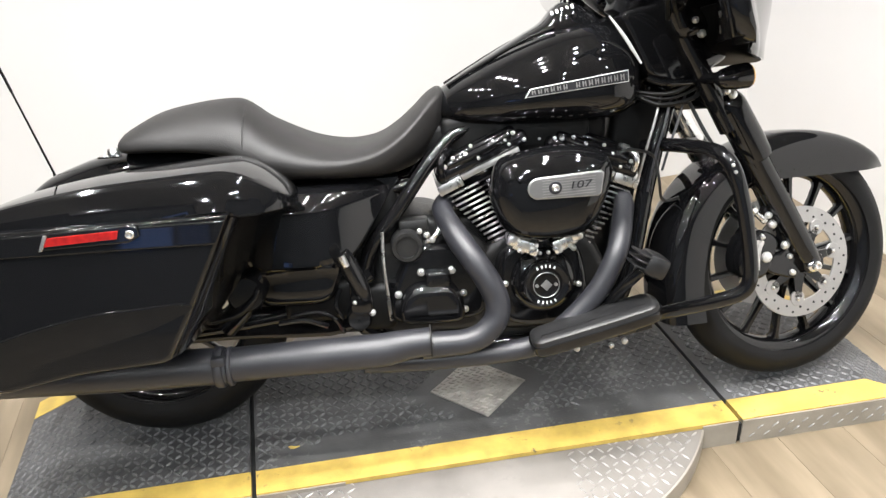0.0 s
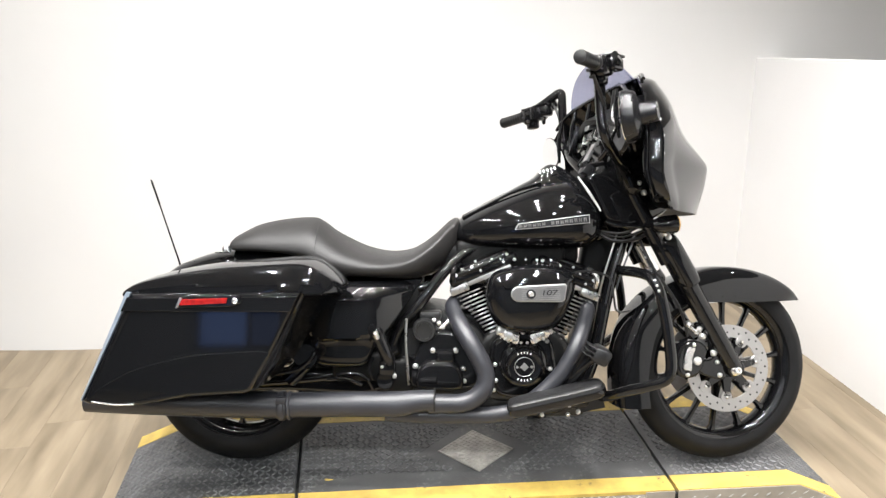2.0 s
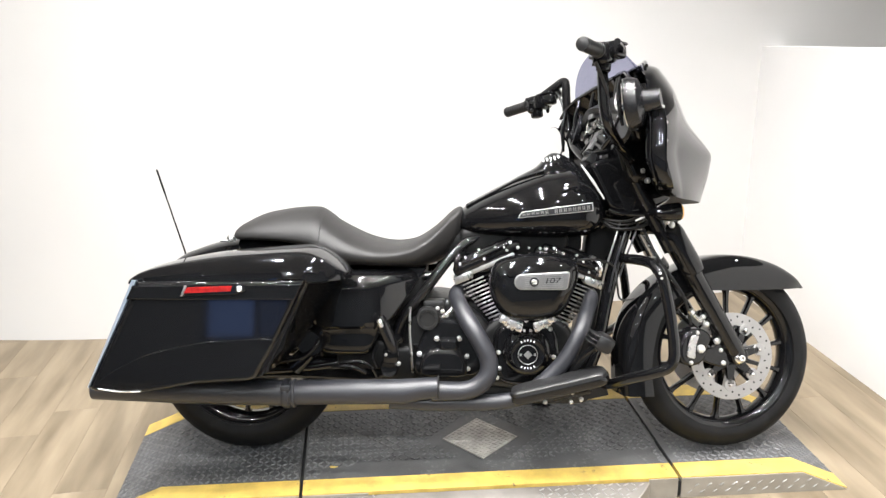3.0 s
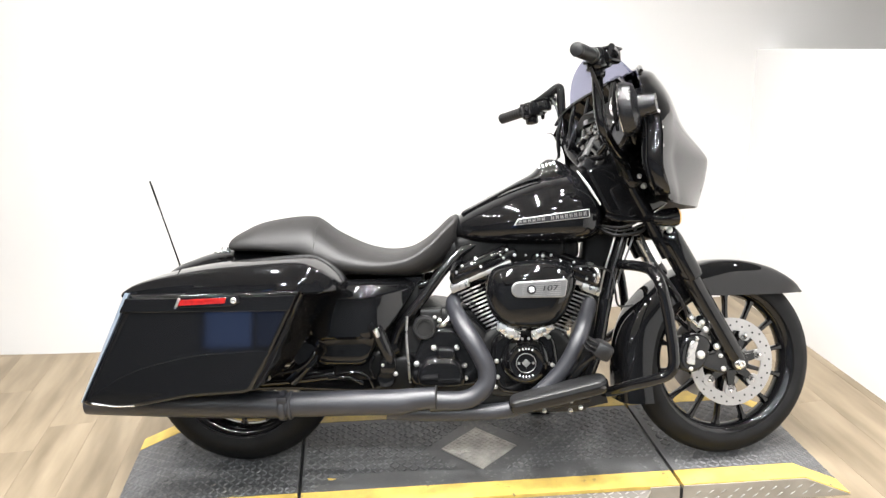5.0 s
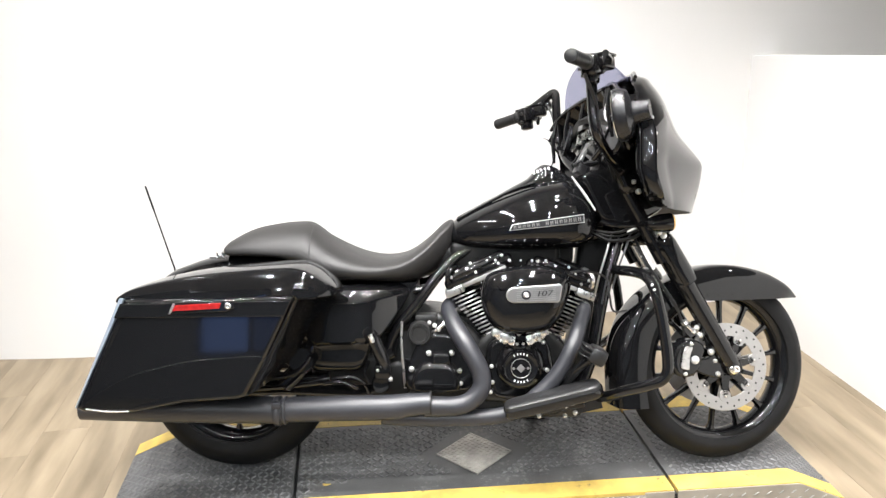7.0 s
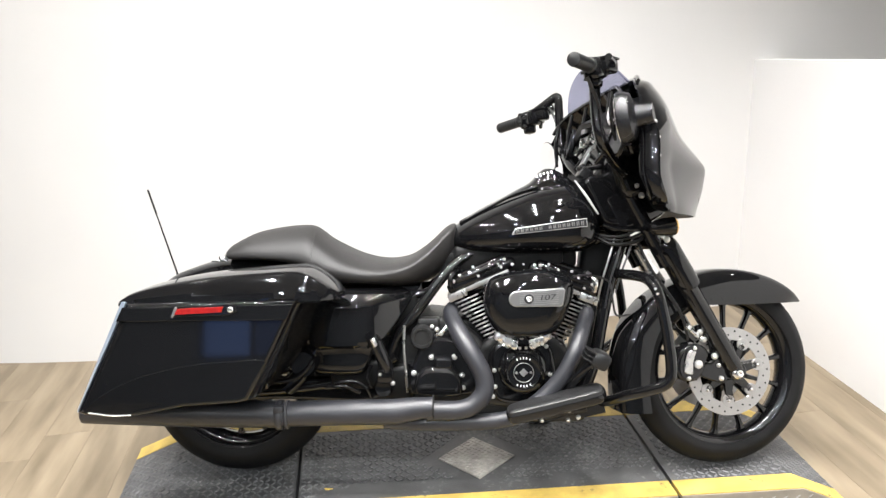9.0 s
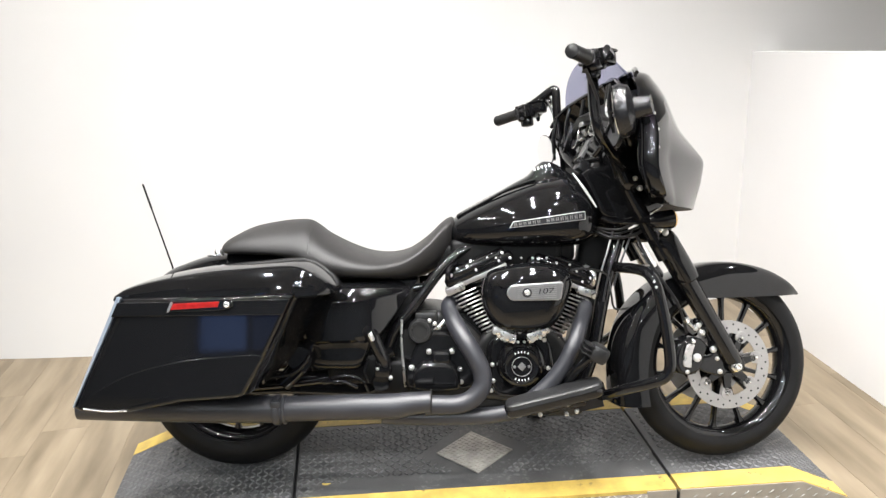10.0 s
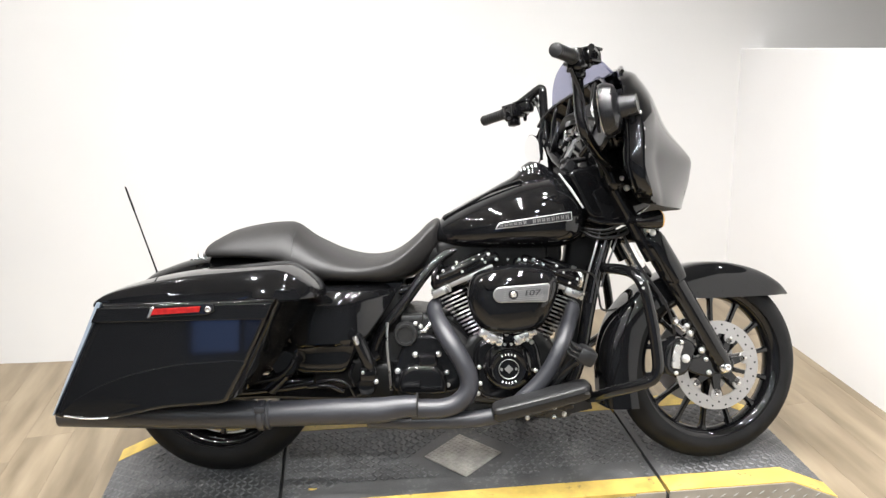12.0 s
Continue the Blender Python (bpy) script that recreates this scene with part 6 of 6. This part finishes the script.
steered("windshield_trim", bm, BLACK, "", fairing, ref=-0.04)
bolts("trim_screw", [(*shell(-0.26 + 0.13 * k, 1.08, -0.004), 0.007, 0.006) for k in (2, 3, 4)], lambda *q: steered(*q, ref=-0.04), fairing, mat=BLACK, axis=(0.7, 0, 0.7))

# headlamp
bm = bmesh.new()
lathe(bm, [(0.066, -0.03), (0.066, 0.0), (0.062, 0.010), (0.056, 0.013), (0.054, 0.006)], (1.522, 0, 0.905), (0.99, 0, 0.05), 48)
steered("headlamp", bm, BLACK, "round headlamp in a black bezel", fairing, ref=-0.04)
bm = bmesh.new()
lathe(bm, [(0.055, 0.0), (0.052, 0.006), (0.04, 0.011), (0.0, 0.014)], (1.522, 0, 0.905), (0.99, 0, 0.05), 40)
steered("lens", bm, CHROME, "clear lens over bright reflector", fairing, ref=-0.04)

# turn signals on the lower triple clamp
for sgn in (-1, 1):
    bm = bmesh.new()
    rod(bm, (1.315, 0.10 * sgn, 0.81), (1.335, 0.185 * sgn, 0.808), 0.013)
    lathe(bm, [(0.011, -0.046), (0.022, -0.033), (0.0275, -0.005), (0.0285, 0.030)], (1.35, 0.20 * sgn, 0.806), (0.99, 0.0, 0.06), 28)
    signal = steered("turn_signal", bm, BLACK, "black bullet turn signal with an amber lens", ref=-0.2)
    bm = bmesh.new()
    lathe(bm, [(0.0275, 0.028), (0.026, 0.034), (0.019, 0.039), (0.0, 0.041)], (1.35, 0.20 * sgn, 0.806), (0.99, 0.0, 0.06), 28)
    steered("signal_lens", bm, AMBER, "amber lens", signal, ref=-0.2)
    bolts("clamp_bolt", [(1.365, 0.145 * sgn, 0.765, 0.012, 0.01), (1.30, 0.150 * sgn, 0.895, 0.011, 0.012), (1.285, 0.150 * sgn, 0.925, 0.009, 0.01)], steered, signal, axis=(0, sgn, 0))
bm = bmesh.new()
block(bm, (0.09, 0.19, 0.045), pose(1.385, 0, 0.762, 0, -26), 0.012)
block(bm, (0.09, 0.19, 0.05), pose(1.285, 0, 0.945, 0, -26), 0.012)
steered("triple_clamp", bm, BLACK, "black fork clamp")
bm = bmesh.new()
slab(bm, smooth_outline([(1.148, 0.950), (1.165, 0.905), (1.190, 0.850), (1.206, 0.816), (1.235, 0.800), (1.30, 0.795), (1.345, 0.79), (1.338, 0.83), (1.295, 0.915), (1.262, 0.966), (1.20, 0.968)], 3), 0.095, -0.098, 0.012, 4)
neck = steered("neck_cover", bm, PAINT, "smooth gloss black neck cover", ref="none", sharp=50)
bm = bmesh.new()
tube(bm, [(1.205, -0.09, 0.806), (1.235, -0.106, 0.793), (1.29, -0.108, 0.789), (1.335, -0.10, 0.789)], 0.008, 10)
steered("neck_lip", bm, PAINT, "", neck, ref="none")
for k, r in enumerate((0.006, 0.0035, 0.005)):
    bm = bmesh.new()
    tube(bm, [(1.20, -0.10, 0.785 + 0.004 * k), (1.25 + 0.01 * k, -0.125 - 0.004 * k, 0.762 + 0.013 * k), (1.33, -0.12, 0.772 + 0.02 * k), (1.36, -0.09, 0.80 + 0.016 * k)], r, 8)
    fixed("neck_cable", bm, MATTE, "", neck)

# handlebar, tall bends
bm = bmesh.new()
tube(bm, [(1.275, 0, 0.945), (1.268, -0.06, 0.945), (1.247, -0.17, 0.962), (1.212, -0.22, 0.978), (1.178, -0.25, 0.997), (1.136, -0.30, 1.030), (1.119, -0.318, 1.052), (1.111, -0.320, 1.090), (1.108, -0.320, 1.15), (1.107, -0.321, 1.195), (1.102, -0.33, 1.224), (1.082, -0.36, 1.241), (1.05, -0.40, 1.241), (1.005, -0.452, 1.238)], 0.0160, 14, 5)
tube(bm, [(1.275, 0, 0.945), (1.255, 0.06, 0.958), (1.212, 0.11, 0.985), (1.194, 0.16, 1.020), (1.192, 0.21, 1.052), (1.199, 0.28, 1.092), (1.201, 0.306, 1.122), (1.200, 0.312, 1.175), (1.2005, 0.316, 1.240), (1.2005, 0.319, 1.286), (1.197, 0.323, 1.300), (1.183, 0.333, 1.296), (1.130, 0.362, 1.258), (1.08, 0.39, 1.231), (1.04, 0.445, 1.217)], 0.0160, 14, 5)
bars = steered("handlebar", bm, BLACK, "tall black handlebar", ref="none")
for sgn, pts in ((-1, ((0.998, -0.464, 1.2375), (1.080, -0.370, 1.2425))), (1, ((1.026, 0.462, 1.2160), (1.0785, 0.380, 1.2245)))):
    a, b = Vector(pts[0]), Vector(pts[1])
    d = (b - a).normalized()
    a2 = b - d * 0.125
    bm = bmesh.new()
    prof = [(0.008, 0), (0.0185, 0.003), (0.0205, 0.010), (0.0195, 0.016)]
    for k in range(7):
        prof += [(0.0182, 0.020 + 0.012 * k), (0.0196, 0.023 + 0.012 * k), (0.0196, 0.028 + 0.012 * k)]
    prof += [(0.019, 0.106), (0.0225, 0.110), (0.0225, 0.118), (0.017, 0.121)]
    lathe(bm, prof, a2, d, 24)
    steered("hand_grip", bm, PLASTIC, "black rubber grip", bars, ref="none")
    m = Matrix.Translation(b + d * 0.024) @ d.to_track_quat("X", "Z").to_matrix().to_4x4()
    bm = bmesh.new()
    block(bm, (0.050, 0.052, 0.064), m @ pose(0, 0, -0.006), 0.014, 3)
    block(bm, (0.04, 0.035, 0.03), m @ pose(0.006, 0.0, -0.042), 0.008)
    block(bm, (0.02, 0.06, 0.05), m @ pose(0.030, 0, -0.004), 0.008)
    steered("switch_housing", bm, BLACK, "black switch housing", bars, ref="none")
    side = -1 if sgn > 0 else 1
    for q, w, z in ((-0.010, 0.014, 0.016), (0.010, 0.012, 0.0), (-0.012, 0.012, -0.014), (0.008, 0.010, -0.030)):
        bm = bmesh.new()
        block(bm, (w, 0.012, 0.010), m @ pose(q, 0.028 * side, z), 0.003)
        steered("switch", bm, PLASTIC, "", bars, ref="none")
    bm = bmesh.new()
    block(bm, (0.060, 0.048, 0.040), m @ pose(0.044, 0.022 * -side, 0.004, 0, 0, 8 * sgn), 0.010, 3)
    block(bm, (0.066, 0.052, 0.008), m @ pose(0.044, 0.022 * -side, 0.026, 0, 0, 8 * sgn), 0.003)
    steered("master_cylinder", bm, BLACK, "black control reservoir", bars, ref="none")
    bm = bmesh.new()
    f = Vector((1, 0.1 * sgn, 0.10)).normalized()
    tube(bm, [b + d * 0.055 + f * 0.028, b + d * 0.030 + f * 0.052, b - d * 0.02 + f * 0.072, b - d * 0.07 + f * 0.082, b - d * 0.095 + f * 0.086], [0.008, 0.009, 0.007, 0.007, 0.010], 10)
    steered("lever", bm, BLACK, "black hand lever", bars, ref="none")

bm = bmesh.new()
m = Matrix.Translation((1.158, 0.372, 1.258)) @ Vector((0.74, -0.50, 0.45)).to_track_quat("X", "Z").to_matrix().to_4x4()
block(bm, (0.085, 0.040, 0.040), m @ pose(0, 0, -0.004), 0.010, 3)
block(bm, (0.060, 0.046, 0.010), m @ pose(0.004, 0, 0.020), 0.004)
block(bm, (0.030, 0.030, 0.030), m @ pose(-0.030, 0.0, -0.022), 0.007)
lathe(bm, [(0.008, 0), (0.009, 0.004), (0.006, 0.022), (0.003, 0.024)], m @ Vector((-0.03, 0, -0.03)), (0, 0, -1), 12)
steered("clutch_perch", bm, BLACK, "black clutch lever housing", bars, ref="none")

# mirrors on the fairing's edges
for sgn, at_, rad in ((-1, Vector((1.170, -0.345, 1.096)), 0.077), (1, Vector((1.165, 0.365, 1.080)), 0.060)):
    bm = bmesh.new()
    lathe(bm, [(rad * 0.94, -0.002), (rad, 0.004), (rad * 0.98, 0.018), (rad * 0.88, 0.036), (rad * 0.6, 0.046), (0.035, 0.050), (0.030, 0.075), (0.028, 0.095)], (0, 0, 0), (1, 0, 0), 36)
    moved(bm, Matrix.Translation(at_) @ pose(0, 0, 0, 0, -6, -34 if sgn < 0 else 20) @ Matrix.Diagonal((1 if sgn < 0 else 0.35, 0.82, 1, 1)))
    mirror = steered("mirror", bm, SHELL, "rounded black mirror on the fairing edge", ref="none")
    bm = bmesh.new()
    lathe(bm, [(rad * 0.97, 0), (rad * 0.97, 0.002), (0, 0.0025)], (0, 0, 0), (-1, 0, 0), 36)
    moved(bm, Matrix.Translation(at_) @ pose(0, 0, 0, 0, -6, -34 if sgn < 0 else 20) @ Matrix.Diagonal((1 if sgn < 0 else 0.35, 0.82, 1, 1)))
    steered("mirror_glass", bm, MIRROR, "mirror glass", mirror, ref="none")
    bm = bmesh.new()
    rod(bm, at_ + Vector((0.07, 0, 0)), at_ + Vector((0.13, -0.03 * sgn, -0.01)), 0.014)
    steered("mirror_stem", bm, BLACK, "", mirror, ref="none")

# cables
bm = bmesh.new()
tube(bm, [(1.10, -0.30, 0.70), (1.16, -0.20, 0.69), (1.235, -0.13, 0.66), (1.245, -0.14, 0.60), (1.26, -0.12, 0.55), (1.31, -0.09, 0.545)], 0.0035, 8)
fixed("sensor_cable", bm, PLASTIC, "thin black cable loop")
for pts in ([(1.09, -0.345, 1.215), (1.098, -0.318, 1.16), (1.107, -0.315, 1.08), (1.145, -0.27, 1.02), (1.21, -0.18, 0.97), (1.255, -0.10, 0.92)], [(1.175, 0.345, 1.265), (1.188, 0.315, 1.20), (1.194, 0.31, 1.11), (1.21, 0.22, 1.04), (1.25, 0.10, 0.95)],
            [(1.07, -0.37, 1.21), (1.112, -0.335, 1.14), (1.128, -0.32, 1.07), (1.165, -0.27, 1.005), (1.235, -0.17, 0.945), (1.29, -0.12, 0.88)]):
    bm = bmesh.new()
    tube(bm, pts, 0.005, 8)
    steered("control_cable", bm, PLASTIC, "black control cable", bars, ref="none")
# white rod in place of the bright sliver between tank and neck
bm = bmesh.new()
tube(bm, [(1.134, -0.14, 0.961), (1.169, -0.145, 0.910), (1.206, -0.14, 0.852)], [0.002, 0.0044, 0.0028], 10)
fixed("cable_guide", bm, WHITEPAINT, "white rod standing in for a bright gap beside the tank", ref="none")

# ---- floor boards ----
PW, PL = 0.18, 1.22
turn = math.atan2(0.555, 3.19)
fu, fv = Vector((math.cos(turn), math.sin(turn), 0)), Vector((-math.sin(turn), math.cos(turn), 0))


def plank_mesh(length):
    bm = bmesh.new()
    block(bm, (PW - 0.0005, length - 0.0005, 0.012), None, 0.0006, 1)
    me = bpy.data.meshes.new("plank")
    bm.to_mesh(me)
    bm.free()
    me.materials.append(WOOD)
    return me


whole = plank_mesh(PL)
rng = random.Random(5)
near, far = [], []
for a in range(-44, 40):
    shift = rng.random() * PL
    for b in range(-8, 5):
        c = Vector((0.8, 0.4, 0)) + fu * (a * PW) + fv * (b * PL + shift)
        if c.x < -7.0 or c.x > 6.5 or c.y < -7.7 or c.y > 2.9:
            continue
        (near if -2.6 < c.x < 3.2 and c.y > -1.6 else far).append(c)
for c in near:
    ob = new("plank", whole)
    ob.parent = floor
    ob.matrix_basis = Matrix.Translation((c.x, c.y, FLOOR_Z - 0.006)) @ Matrix.Rotation(turn, 4, "Z")
verts, faces = [], []
for c in far:
    k = len(verts)
    for i, j in ((-1, -1), (1, -1), (1, 1), (-1, 1)):
        verts.append(tuple(c + fu * i * (PW - 0.001) / 2 + fv * j * (PL - 0.001) / 2 + Vector((0, 0, FLOOR_Z))))
    faces.append((k, k + 1, k + 2, k + 3))
me = bpy.data.meshes.new("plank_field")
me.from_pydata(verts, [], faces)
me.materials.append(WOOD)
field = new("plank_field", me)
field.parent = floor
field["kind"] = "stuff"
